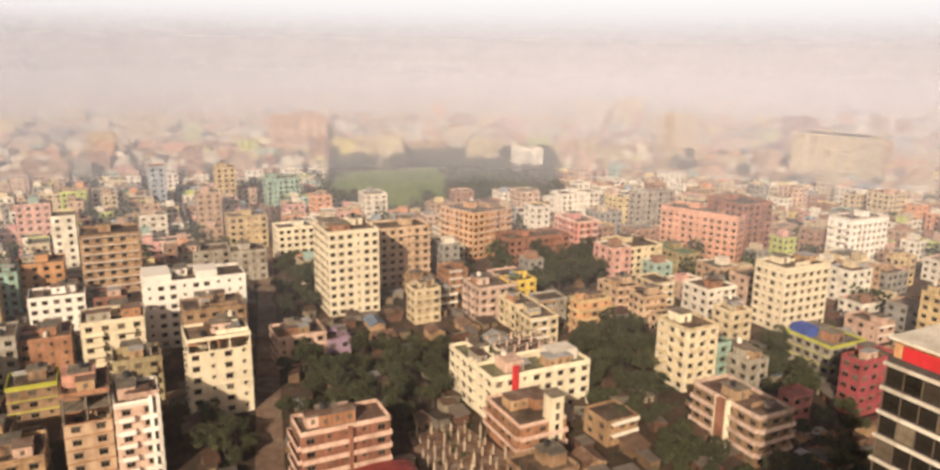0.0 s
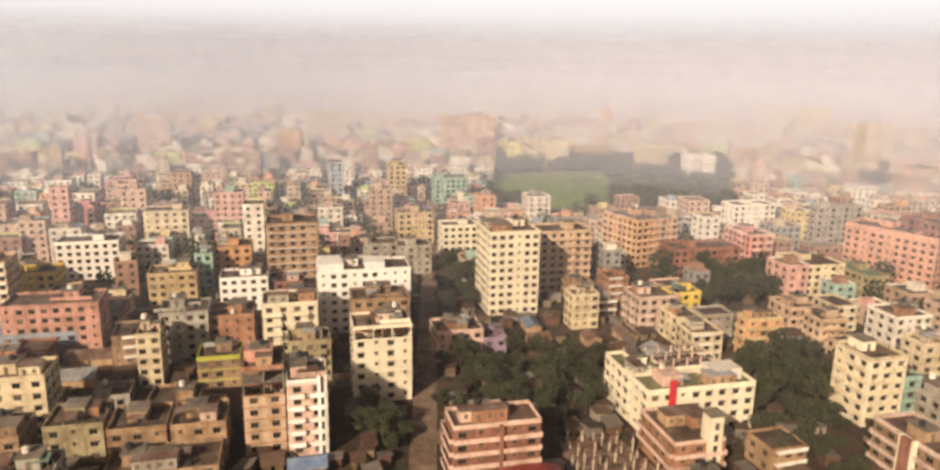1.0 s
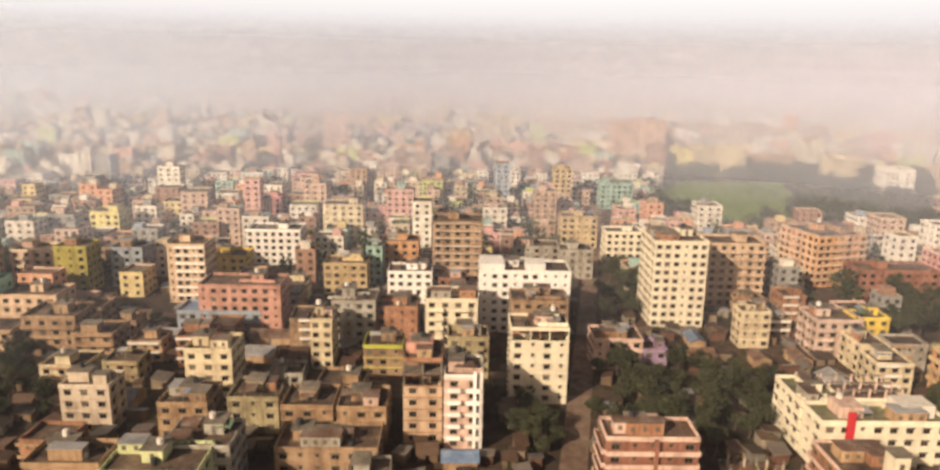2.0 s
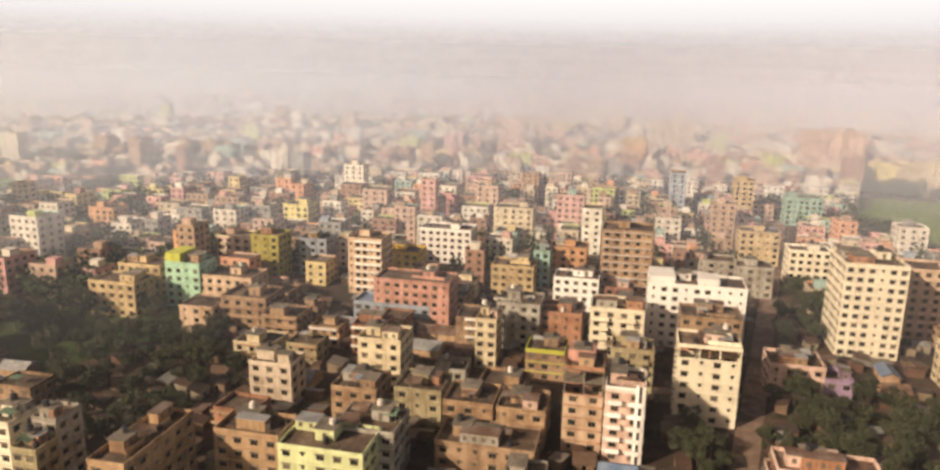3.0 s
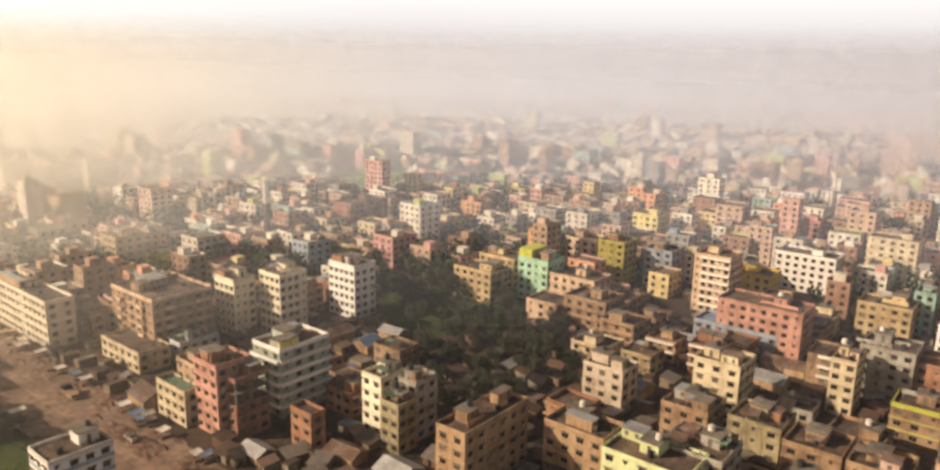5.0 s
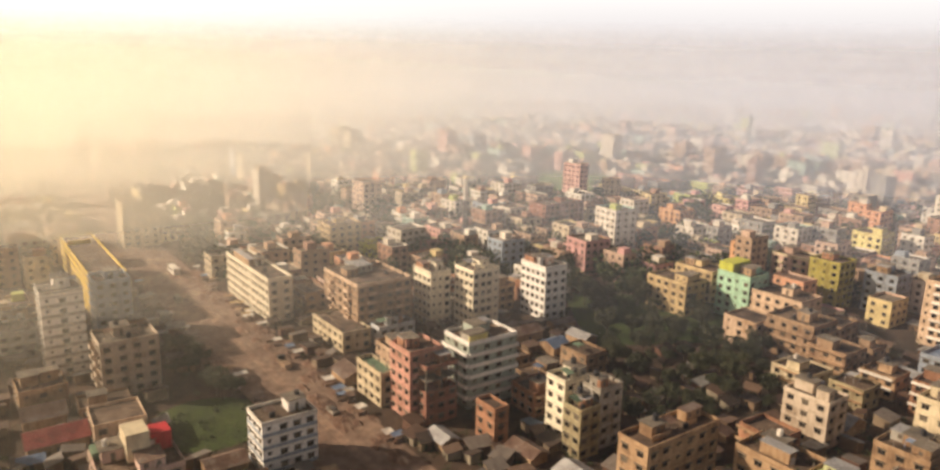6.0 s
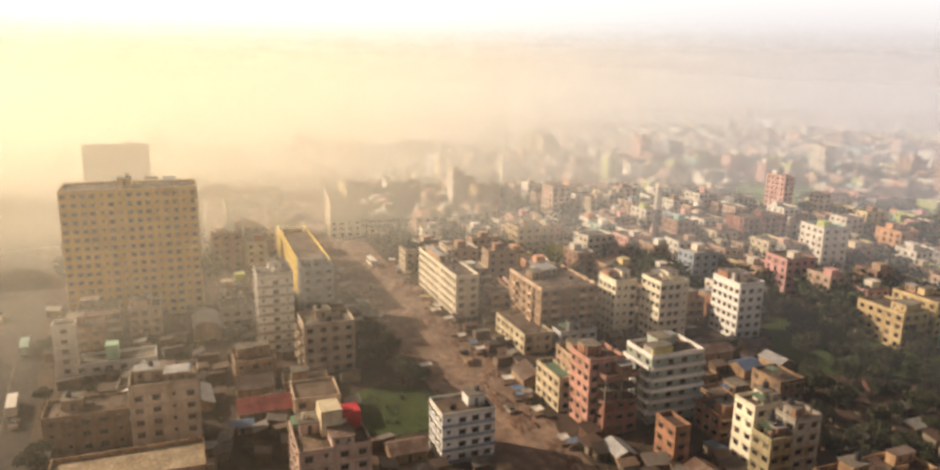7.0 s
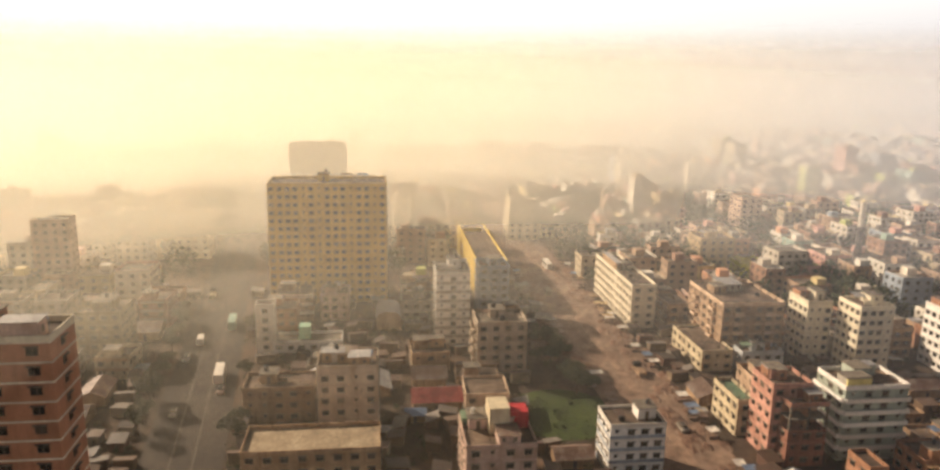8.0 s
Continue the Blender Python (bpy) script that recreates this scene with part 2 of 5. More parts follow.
strip("road_boulevard", -153.5, 7.5, 116, 60, 900, 23, 0.10, DUST, "wide dusty brown boulevard with a broken surface", "road")
strip("road_median", -153.5, 7.5, 116, 60, 900, 2.2, 0.2, DUST, "strip of bare earth along the middle of the dusty boulevard", "road", 0.16)
strip("road_avenue", -125, -111, 122, 70, 800, 19, 0.12, TARMAC, "straight grey-brown asphalt avenue between buildings", "road")
for dx in (-2.6, 2.6):
    strip("road_line", -125 + dx * math.cos(radians(122)), -111 + dx * math.sin(radians(122)), 122, 60, 90, 0.24, 0.135, LINE_PAINT, "pale painted lane line on the avenue", "road marking", 0.015)
strip("road_lane", -43, 150, 15, 40, 330, 6.5, 0.08, DUST, "narrow earth lane between trees and apartment blocks", "road")
structure("lawn", disc(15, 0.07, 24, (-184, -35)).mesh("lawn", GRASS), "small dark green lawn beside the boulevard", "lawn")
g = Geo()
g.poly([(-112, 588, 0.08), (-80, 455, 0.08), (-14, 445, 0.08), (-12, 560, 0.08), (-26, 628, 0.08)])
structure("playing_field", g.mesh("playing_field", FIELD), "bright green grass playing field ringed by trees", "field")
g = Geo()
g.poly([(-284, 88, 0.07), (-224, 80, 0.07), (-222, 133, 0.07), (-266, 156, 0.07)])
structure("park_grass", g.mesh("park_grass", GRASS), "dark green open grass among trees", "field")
g = Geo()
g.poly([(-630, 160, 0.08), (-486, 122, 0.08), (-480, 166, 0.08), (-600, 228, 0.08)])
structure("meadow", g.mesh("meadow", FIELD), "far green meadow between the houses", "field")


# ---- haze: thin round sheets, lit by the sun and the sky, with sun glow tinted in ----
def haze_sheet_material(name, r, away, sunward):
    """Sheer sheet standing in for haze; sun glow is painted in, denser and warmer sunward."""
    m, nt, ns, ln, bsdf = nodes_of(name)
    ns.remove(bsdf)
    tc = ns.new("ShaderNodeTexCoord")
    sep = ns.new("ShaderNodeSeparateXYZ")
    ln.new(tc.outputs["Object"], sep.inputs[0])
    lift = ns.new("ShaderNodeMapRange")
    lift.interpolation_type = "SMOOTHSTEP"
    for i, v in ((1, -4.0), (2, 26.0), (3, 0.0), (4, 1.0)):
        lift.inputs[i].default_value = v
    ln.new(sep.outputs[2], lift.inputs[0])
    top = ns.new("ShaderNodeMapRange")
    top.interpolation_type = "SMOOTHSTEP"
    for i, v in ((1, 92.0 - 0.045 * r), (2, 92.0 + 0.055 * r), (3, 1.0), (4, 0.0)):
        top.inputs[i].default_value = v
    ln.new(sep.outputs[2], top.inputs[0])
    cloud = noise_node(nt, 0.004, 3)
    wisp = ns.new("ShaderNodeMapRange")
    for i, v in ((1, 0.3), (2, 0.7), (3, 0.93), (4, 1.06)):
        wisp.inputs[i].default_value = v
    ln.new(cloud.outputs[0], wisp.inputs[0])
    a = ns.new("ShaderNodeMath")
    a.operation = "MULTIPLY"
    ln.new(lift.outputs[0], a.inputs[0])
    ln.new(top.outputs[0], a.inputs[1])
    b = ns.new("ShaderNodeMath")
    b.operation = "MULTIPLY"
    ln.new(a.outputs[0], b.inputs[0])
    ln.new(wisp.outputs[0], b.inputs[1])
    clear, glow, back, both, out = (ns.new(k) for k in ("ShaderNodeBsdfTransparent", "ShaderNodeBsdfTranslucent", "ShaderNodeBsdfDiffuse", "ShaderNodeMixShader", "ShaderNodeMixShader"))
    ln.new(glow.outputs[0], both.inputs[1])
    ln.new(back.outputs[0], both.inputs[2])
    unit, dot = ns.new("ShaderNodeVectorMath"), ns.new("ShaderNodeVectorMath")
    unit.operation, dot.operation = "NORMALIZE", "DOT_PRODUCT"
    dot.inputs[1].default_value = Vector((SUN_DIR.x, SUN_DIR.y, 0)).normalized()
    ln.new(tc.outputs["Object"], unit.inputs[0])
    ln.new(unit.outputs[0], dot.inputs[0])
    # sheet thickens toward the sun to imitate its glow
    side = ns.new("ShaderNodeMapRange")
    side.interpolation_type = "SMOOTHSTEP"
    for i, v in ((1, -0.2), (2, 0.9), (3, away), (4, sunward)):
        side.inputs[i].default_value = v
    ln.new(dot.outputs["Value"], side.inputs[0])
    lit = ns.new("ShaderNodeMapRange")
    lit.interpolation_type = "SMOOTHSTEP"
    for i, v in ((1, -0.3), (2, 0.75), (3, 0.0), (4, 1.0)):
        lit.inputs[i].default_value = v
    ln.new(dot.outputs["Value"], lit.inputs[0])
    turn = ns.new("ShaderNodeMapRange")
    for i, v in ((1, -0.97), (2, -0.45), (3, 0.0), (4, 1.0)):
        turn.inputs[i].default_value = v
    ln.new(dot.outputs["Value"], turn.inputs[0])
    # sunlight put into the colour: bluish away from the sun, warm toward it
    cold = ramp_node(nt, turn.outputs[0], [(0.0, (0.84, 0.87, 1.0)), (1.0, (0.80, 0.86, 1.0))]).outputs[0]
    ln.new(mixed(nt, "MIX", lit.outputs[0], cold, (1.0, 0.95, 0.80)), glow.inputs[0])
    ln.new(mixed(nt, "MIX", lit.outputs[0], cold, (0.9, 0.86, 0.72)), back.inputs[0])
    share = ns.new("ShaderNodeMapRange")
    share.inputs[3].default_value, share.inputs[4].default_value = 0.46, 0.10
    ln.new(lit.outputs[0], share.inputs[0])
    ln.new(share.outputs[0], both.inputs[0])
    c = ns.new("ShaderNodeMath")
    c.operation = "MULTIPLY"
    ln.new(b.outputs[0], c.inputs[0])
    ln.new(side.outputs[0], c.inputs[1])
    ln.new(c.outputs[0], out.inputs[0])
    ln.new(clear.outputs[0], out.inputs[1])
    ln.new(both.outputs[0], out.inputs[2])
    ln.new(out.outputs[0], ns["Material Output"].inputs[0])
    return m


def ring(r, z0, z1, folds=0):
    """A round curtain; with folds, its face runs in fine uneven pleats."""
    g = Geo()
    rnd = random.Random(folds)
    n = folds or 180
    steps = [rnd.uniform(0.8, 1.2) if folds else 1.0 for _ in range(n)]
    pleat, total, t = (math.pi * r / n if folds else 0.0), sum(steps), 0.0
    for i in range(n + 1):
        q = r + (pleat if i % 2 else -pleat) * (rnd.uniform(0.88, 1.12) if 0 < i < n else 1.0)
        g.v += [(q * math.cos(t), q * math.sin(t), z0), (q * math.cos(t), q * math.sin(t), z1)]
        t += 2 * math.pi * (steps[i] / total if i < n else 0)
    g.f = [(2 * i, 2 * i + 2, 2 * i + 3, 2 * i + 1) for i in range(n)]
    g.m = [0] * n
    return g


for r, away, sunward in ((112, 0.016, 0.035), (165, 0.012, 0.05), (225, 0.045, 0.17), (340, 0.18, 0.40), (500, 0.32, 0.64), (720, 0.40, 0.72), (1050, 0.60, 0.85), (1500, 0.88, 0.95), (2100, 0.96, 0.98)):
    bank = structure("haze_sheet", ring(r, 0.0, 92.0 + 0.055 * r, 30000 + 10 * r).mesh("haze_sheet", haze_sheet_material("painted_haze", r, away, sunward)), "thin round sheet of painted haze, warmer toward the sun", "haze")
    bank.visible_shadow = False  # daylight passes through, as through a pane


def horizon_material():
    """Sunlit smog painted as emission: pinkish grey low down, white above, yellow on the side of the sun."""
    m, nt, ns, ln, bsdf = nodes_of("horizon_smog_glow")
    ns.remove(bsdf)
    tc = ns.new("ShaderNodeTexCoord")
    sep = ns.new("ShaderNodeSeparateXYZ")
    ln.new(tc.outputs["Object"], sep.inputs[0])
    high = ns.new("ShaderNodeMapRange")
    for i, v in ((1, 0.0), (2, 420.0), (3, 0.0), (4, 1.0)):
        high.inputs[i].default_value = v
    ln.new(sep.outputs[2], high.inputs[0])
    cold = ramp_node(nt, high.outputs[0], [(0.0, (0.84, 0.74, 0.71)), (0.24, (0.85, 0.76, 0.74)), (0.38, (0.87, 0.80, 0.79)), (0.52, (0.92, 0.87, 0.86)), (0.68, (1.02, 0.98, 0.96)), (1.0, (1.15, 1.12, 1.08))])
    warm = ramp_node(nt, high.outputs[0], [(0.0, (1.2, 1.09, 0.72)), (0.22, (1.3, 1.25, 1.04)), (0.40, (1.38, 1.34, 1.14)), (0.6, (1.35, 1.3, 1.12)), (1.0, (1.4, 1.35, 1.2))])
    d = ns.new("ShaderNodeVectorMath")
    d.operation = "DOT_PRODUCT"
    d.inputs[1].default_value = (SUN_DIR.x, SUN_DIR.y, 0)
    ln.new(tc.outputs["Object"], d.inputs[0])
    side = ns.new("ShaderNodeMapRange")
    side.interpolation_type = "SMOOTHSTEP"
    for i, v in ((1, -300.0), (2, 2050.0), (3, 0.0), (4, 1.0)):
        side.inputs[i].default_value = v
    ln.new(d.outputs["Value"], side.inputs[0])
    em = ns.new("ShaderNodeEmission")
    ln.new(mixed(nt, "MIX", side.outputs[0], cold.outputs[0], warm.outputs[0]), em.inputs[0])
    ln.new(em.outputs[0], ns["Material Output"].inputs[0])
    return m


# self-glowing ring; the brightness of sky and sun is painted on it
structure("backdrop", ring(2600, 0.0, 330.0).mesh("backdrop", horizon_material()), "glowing painted backdrop of smoggy horizon, fading from pinkish grey to white", "sky")


# ---- houses ----
FLOOR = 3.05


def leaf_cloud(g, rnd, centre, radius, count, size, squash=0.8, slot=0):
    """Small bent leaf sprays scattered through a lumpy ball, with gaps."""
    for _ in range(count):
        v = Vector((rnd.gauss(0, 1), rnd.gauss(0, 1), rnd.gauss(0, 1)))
        v.normalize()
        rr = radius * rnd.uniform(0.35, 1.08) ** 0.5
        p = Vector(centre) + Vector((v.x * rr, v.y * rr, v.z * rr * squash))
        s = size * rnd.uniform(0.6, 1.35)
        a = Vector((rnd.uniform(-1, 1), rnd.uniform(-1, 1), rnd.uniform(-0.5, 0.5))).normalized()
        b = a.cross(Vector((rnd.uniform(-1, 1), rnd.uniform(-1, 1), rnd.uniform(-1, 1)))).normalized()
        g.poly([p - a * s, p - b * s * 0.5, p + a * s * 0.9 + Vector((0, 0, -0.25 * s)), p + b * s * 0.55], slot)


def window_mesh(name, w, h):
    """Frame, mullion and panes set back in the opening, under a concrete sunshade; one connected shell."""
    g = Geo()
    f, y0, y1, h = 0.07, 0.10, 0.16, h - 0.006
    xs, zs = (-w / 2, -w / 2 + f, -f / 2, f / 2, w / 2 - f, w / 2), (0.0, f, h - f, h)
    index = {}

    def at(i, j, y):
        if (i, j, y) not in index:
            index[i, j, y] = len(g.v)
            g.v.append((xs[i], y, zs[j]))
        return index[i, j, y]

    def quad(slot, *keys):
        g.f.append(tuple(at(*k) for k in keys))
        g.m.append(slot)

    for i in range(5):
        for j in range(3):
            y = y1 if i in (1, 3) and j == 1 else y0
            quad(1 if y == y1 else 0, (i, j, y), (i + 1, j, y), (i + 1, j + 1, y), (i, j + 1, y))
            if y == y1:
                for (a, b), (c, d) in (((i, j), (i + 1, j)), ((i + 1, j), (i + 1, j + 1)), ((i + 1, j + 1), (i, j + 1)), ((i, j + 1), (i, j))):
                    quad(0, (a, b, y0), (c, d, y0), (c, d, y1), (a, b, y1))
    e, k = w / 2 + 0.16, len(g.v)
    rim = [(w / 2, 0.0), (e, -0.002), (e, -0.48), (-e, -0.48), (-e, -0.002), (-w / 2, 0.0)]
    g.v += [(x, y, h) for x, y in rim] + [(x, y, h + 0.10) for x, y in rim[1:5]]
    g.f.append((at(0, 3, y0), at(5, 3, y0)) + tuple(range(k, k + 6)))
    g.f += [(k + 6, k + 7, k + 8, k + 9), (k + 1, k + 2, k + 7, k + 6), (k + 2, k + 3, k + 8, k + 7), (k + 3, k + 4, k + 9, k + 8)]
    g.m += [2] * 5
    return g.mesh(name, FRAME, GLASS, CONCRETE)


WIDE, SMALL = (1.75, 1.45), (0.75, 0.9)
WIN_WIDE, WIN_SMALL = window_mesh("window_wide", *WIDE), window_mesh("window_small", *SMALL)


def facade(g, m, width, floors, columns, base=0.0, depth=0.2, skip=()):
    """One wall with real openings, its outer face in the plane y = 0 of m. columns: (centre, width, height, sill). Gives the openings' poses."""
    xs = [0.0]
    for c, w, h, s in columns:
        xs += [c - w / 2, c + w / 2]
    xs.append(width)
    zs = [base]
    for k in range(floors):
        if k in skip:
            continue
        zs += [base + k * FLOOR + 0.95, base + k * FLOOR + 0.95 + 1.45]
    zs.append(base + floors * FLOOR)
    at = lambda x, y, z: tuple(m @ Vector((x, y, z)))
    found = []
    for i in range(len(xs) - 1):
        hole_col = i % 2 == 1
        for j in range(len(zs) - 1):
            x0, x1, z0, z1 = xs[i], xs[i + 1], zs[j], zs[j + 1]
            if not (hole_col and j % 2 == 1):
                if hole_col or i % 2 == 0:
                    g.poly([at(x0, 0, z0), at(x1, 0, z0), at(x1, 0, z1), at(x0, 0, z1)])
                continue
            c, w, h, s = columns[i // 2]
            z0b = z0 + (1.45 - h)
            if z0b > z0:
                g.poly([at(x0, 0, z0), at(x1, 0, z0), at(x1, 0, z0b), at(x0, 0, z0b)])
            for a, b, cc, d in (((x0, z0b), (x0, z1), 0, 0), ((x1, z1), (x1, z0b), 0, 0), ((x1, z0b), (x0, z0b), 0, 0), ((x0, z1), (x1, z1), 0, 0)):
                g.poly([at(a[0], 0, a[1]), at(b[0], 0, b[1]), at(b[0], depth, b[1]), at(a[0], depth, a[1])])
            found.append((m @ Matrix.Translation((c, 0, z0b)), w))
    return found


def columns_for(rnd, width, step=3.3):
    n = max(1, int(round((width - 0.8) / step)))
    out = []
    for i in range(n):
        c = (i + 0.5) * width / n + rnd.uniform(-0.12, 0.12)
        w, h = SMALL if rnd.random() < 0.2 and n > 2 else WIDE
        out.append((c, w, h, 0.95))
    return out


BUILT = []


def clear_of(x, y, r):
    """Whether a round plot is free of the houses built so far."""
    for bx, by, yaw, w, d in BUILT:
        dx, dy = x - bx, y - by
        if abs(dx) > 60 or abs(dy) > 60:
            continue
        c, s = math.cos(radians(yaw)), math.sin(radians(yaw))
        u, v = dx * c + dy * s, -dx * s + dy * c
        if math.hypot(max(abs(u) - w / 2, 0), max(abs(v) - d / 2, 0)) < r:
            return False
    return True


COUNT = [0]


def house(x, y, w, d, yaw, floors, paint, label, faces="fl", style="plain", trim="", roof=None, category="apartment block", singles=True, top=1, lift=0.0, step=3.5, bare=False):
    """A flat-roofed concrete house. Its base stands at (x, y); faces: the walls (front, left, right, back) whose windows are parts of their own.
    style: plain, band (a balcony along every floor of the front), balc (stacked balconies), frame (bare upper storeys), loggia (open top storey behind columns), glass (dark curtain wall)."""
    COUNT[0] += 1
    rnd = random.Random(COUNT[0] * 7 + 3)
    BUILT.append((x, y, yaw, w, d))
    hs = thing("house", x, y, 0, yaw, label, category)
    wall_mat = PAINT[paint]
    trim_mat = PAINT[trim] if trim else wall_mat
    h = floors * FLOOR + lift
    open_top = {"frame": 2, "loggia": 1}.get(style, 0)
    body_floors = floors - open_top
    g, inner, singles_at, joined = Geo(), Geo(), [], []
    turn = {"f": (pose(-w / 2, -d / 2, 0), w), "r": (pose(w / 2, -d / 2, 0, 0, 0, 90), d), "b": (pose(w / 2, d / 2, 0, 0, 0, 180), w), "l": (pose(-w / 2, d / 2, 0, 0, 0, 270), d)}
    for key, (m, width) in turn.items():
        if style == "glass":
            g.poly([tuple(m @ Vector(p)) for p in ((0, 0, 0), (width, 0, 0), (width, 0, h), (0, 0, h))])
            continue
        spots = facade(g, m, width, body_floors, columns_for(rnd, width, step))
        if lift:
            zt = body_floors * FLOOR
            g.poly([tuple(m @ Vector(p)) for p in ((0, 0, zt), (width, 0, zt), (width, 0, zt + lift), (0, 0, zt + lift))])
        if key in faces and singles:
            singles_at += spots
        else:
            joined += spots
    part("wall", g.mesh("wall", PAINT["dark"] if style == "glass" else wall_mat), hs)
    for m, ow in singles_at:
        part("window", WIN_WIDE if ow > 1 else WIN_SMALL, hs, "", m)
    if joined:
        j = Geo()
        for m, ow in joined:
            oh = WIDE[1] if ow > 1 else SMALL[1]
            j.poly([tuple(m @ Vector(p)) for p in ((-ow / 2, 0.16, 0), (ow / 2, 0.16, 0), (ow / 2, 0.16, oh), (-ow / 2, 0.16, oh))], 0)
            j.box(-ow / 2 - 0.15, ow / 2 + 0.15, -0.45, 0.0, oh + 0.1, oh + 0.19, 1, "n", m)
        tagged(part("window_row", j.mesh("window_row", GLASS, CONCRETE), hs), kind="stuff")
    # floor lines
    if style in ("plain", "balc", "frame", "band", "loggia") and singles:
        b = Geo()
        e = 0.07
        for x0, x1, y0, y1 in ((-w / 2 - e, w / 2 + e, -d / 2 - e, -d / 2 + 0.02), (-w / 2 - e, w / 2 + e, d / 2 - 0.02, d / 2 + e), (-w / 2 - e, -w / 2 + 0.02, -d / 2 + 0.02, d / 2 - 0.02), (w / 2 - 0.02, w / 2 + e, -d / 2 + 0.02, d / 2 - 0.02)):
            b.box(x0, x1, y0, y1, -0.16, 0.12)
        me = b.mesh("floor_band", trim_mat if trim else wall_mat)
        for k in range(1, body_floors + 1):
            part("floor_band", me, hs, "", Matrix.Translation((0, 0, k * FLOOR)))
    if style == "band":
        q = 0.95
        for key in faces:
            m, width = turn[key]
            b = Geo()
            b.box(-0.1, width + 0.1, -q, 0.0, -0.12, 0.02)
            b.box(-0.1, width + 0.1, -q, -q + 0.12, 0.02, 0.98)
            b.box(-0.1, 0.02, -q + 0.12, 0.0, 0.02, 0.98)
            b.box(width - 0.02, width + 0.1, -q + 0.12, 0.0, 0.02, 0.98)
            me = b.mesh("balcony", trim_mat)
            for k in range(1, floors):
                part("balcony", me, hs, "", m @ Matrix.Translation((0, 0, k * FLOOR + 0.02)))
    if style == "balc":
        b = Geo()
        b.box(-1.6, 1.6, -1.25, 0, -0.1, 0.04)
        b.box(-1.6, 1.6, -1.25, -1.13, 0.04, 1.0)
        b.box(-1.6, -1.48, -1.13, 0, 0.04, 1.0)
        b.box(1.48, 1.6, -1.13, 0, 0.04, 1.0)
        me = b.mesh("balcony", trim_mat)
        for key in faces:
            m, width = turn[key]
            for c in ([width * 0.25, width * 0.75] if width > 9 else [width * 0.5]):
                for k in range(1, floors):
                    part("balcony", me, hs, "", m @ Matrix.Translation((c, 0, k * FLOOR + 0.02)))
    if style == "glass":
        b = Geo()
        b.box(-w / 2 - 0.35, w / 2 + 0.35, -d / 2 - 0.35, d / 2 + 0.35, -0.28, 0.10)
        me = b.mesh("floor_band", PAINT["white"])
        for k in range(1, floors + 1):
            part("floor_band", me, hs, "white concrete floor edge", Matrix.Translation((0, 0, k * FLOOR)))
        for key in faces:
            m, width = turn[key]
            n = int(width / 2.2)
            q = Geo()
            q.poly([(0.08, -0.03, 0.35), (width / n - 0.08, -0.03, 0.35), (width / n - 0.08, -0.03, 2.6), (0.08, -0.03, 2.6)])
            q.box(-0.06, 0.06, -0.10, 0.02, 0.10, FLOOR - 0.28, 1)
            pane = q.mesh("pane", GLASS, FRAME)
            for k in range(floors):
                for i in range(n):
                    part("pane", pane, hs, "", m @ Matrix.Translation((i * width / n, 0, k * FLOOR)))
    if open_top:
        s = Geo()
        for k in range(body_floors, floors):
            z = k * FLOOR
            for i in range(max(2, int(w / 4.2)) + 1):
                for jx in range(max(2, int(d / 4.5)) + 1):
                    cx = -w / 2 + 0.2 + (w - 0.4) * i / max(2, int(w / 4.2))
                    cy = -d / 2 + 0.2 + (d - 0.4) * jx / max(2, int(d / 4.5))
                    s.box(cx - 0.17, cx + 0.17, cy - 0.17, cy + 0.17, z + 0.01, z + FLOOR - 0.2)
        part("bare_columns", s.mesh("bare_columns", wall_mat if style == "loggia" else CONCRETE), hs, "columns of the open upper storey")
        s = Geo()
        s.box(-w / 2 - 0.1, w / 2 + 0.1, -d / 2 - 0.1, d / 2 + 0.1, -0.2, 0.0)
        me = s.mesh("bare_slab", wall_mat if style == "loggia" else CONCRETE)
        for k in range(body_floors, floors):
            part("bare_slab", me, hs, "", Matrix.Translation((0, 0, (k + 1) * FLOOR)))
        s = Geo()
        s.box(-w / 2 + 0.4, w / 2 - 0.4, -d / 2 + d * 0.45, -d / 2 + d * 0.45 + 0.15, body_floors * FLOOR + 0.01, floors * FLOOR - 0.2)
        s.box(-w / 2 + w * 0.5, -w / 2 + w * 0.5 + 0.15, -d / 2 + 0.4, -d / 2 + d * 0.45 - 0.01, body_floors * FLOOR + 0.01, floors * FLOOR - 0.2)
        part("partition", s.mesh("partition", PAINT["brick"]), hs, "raw brick partitions")
    if not singles and floors > 1 and math.hypot(x, y) < 300 and style == "plain":
        m, width = turn[min("frbl", key=lambda k: (hs.matrix_world @ turn[k][0] @ Vector((turn[k][1] / 2, 0, 0))).xy.length)]
        bw, q = width * rnd.uniform(0.35, 1.0), rnd.uniform(0.8, 1.4)
        x0 = rnd.choice((0.0, (width - bw) / 2, width - bw))
        b = Geo()
        b.box(x0, x0 + bw, -q, 0.0, -0.12, 0.03)
        if rnd.random() < 0.7:
            b.box(x0, x0 + bw, -q, -q + 0.1, 0.03, rnd.uniform(0.6, 1.0))
        me = b.mesh("balcony", PAINT[rnd.choice((paint, "grey", "tan", "white"))])
        for k in range(1, floors + 1):
            part("balcony", me, hs, "", m @ Matrix.Translation((0, 0, k * FLOOR - 0.02)))
    # roof, parapet, stair head
    r = Geo()
    r.box(-w / 2 + 0.02, w / 2 - 0.02, -d / 2 + 0.02, d / 2 - 0.02, h - 0.15, h + 0.015, 0, "b")
    part("roof", r.mesh("roof", roof or ROOFING), hs, "flat roof with a stained screed")
    p = Geo()
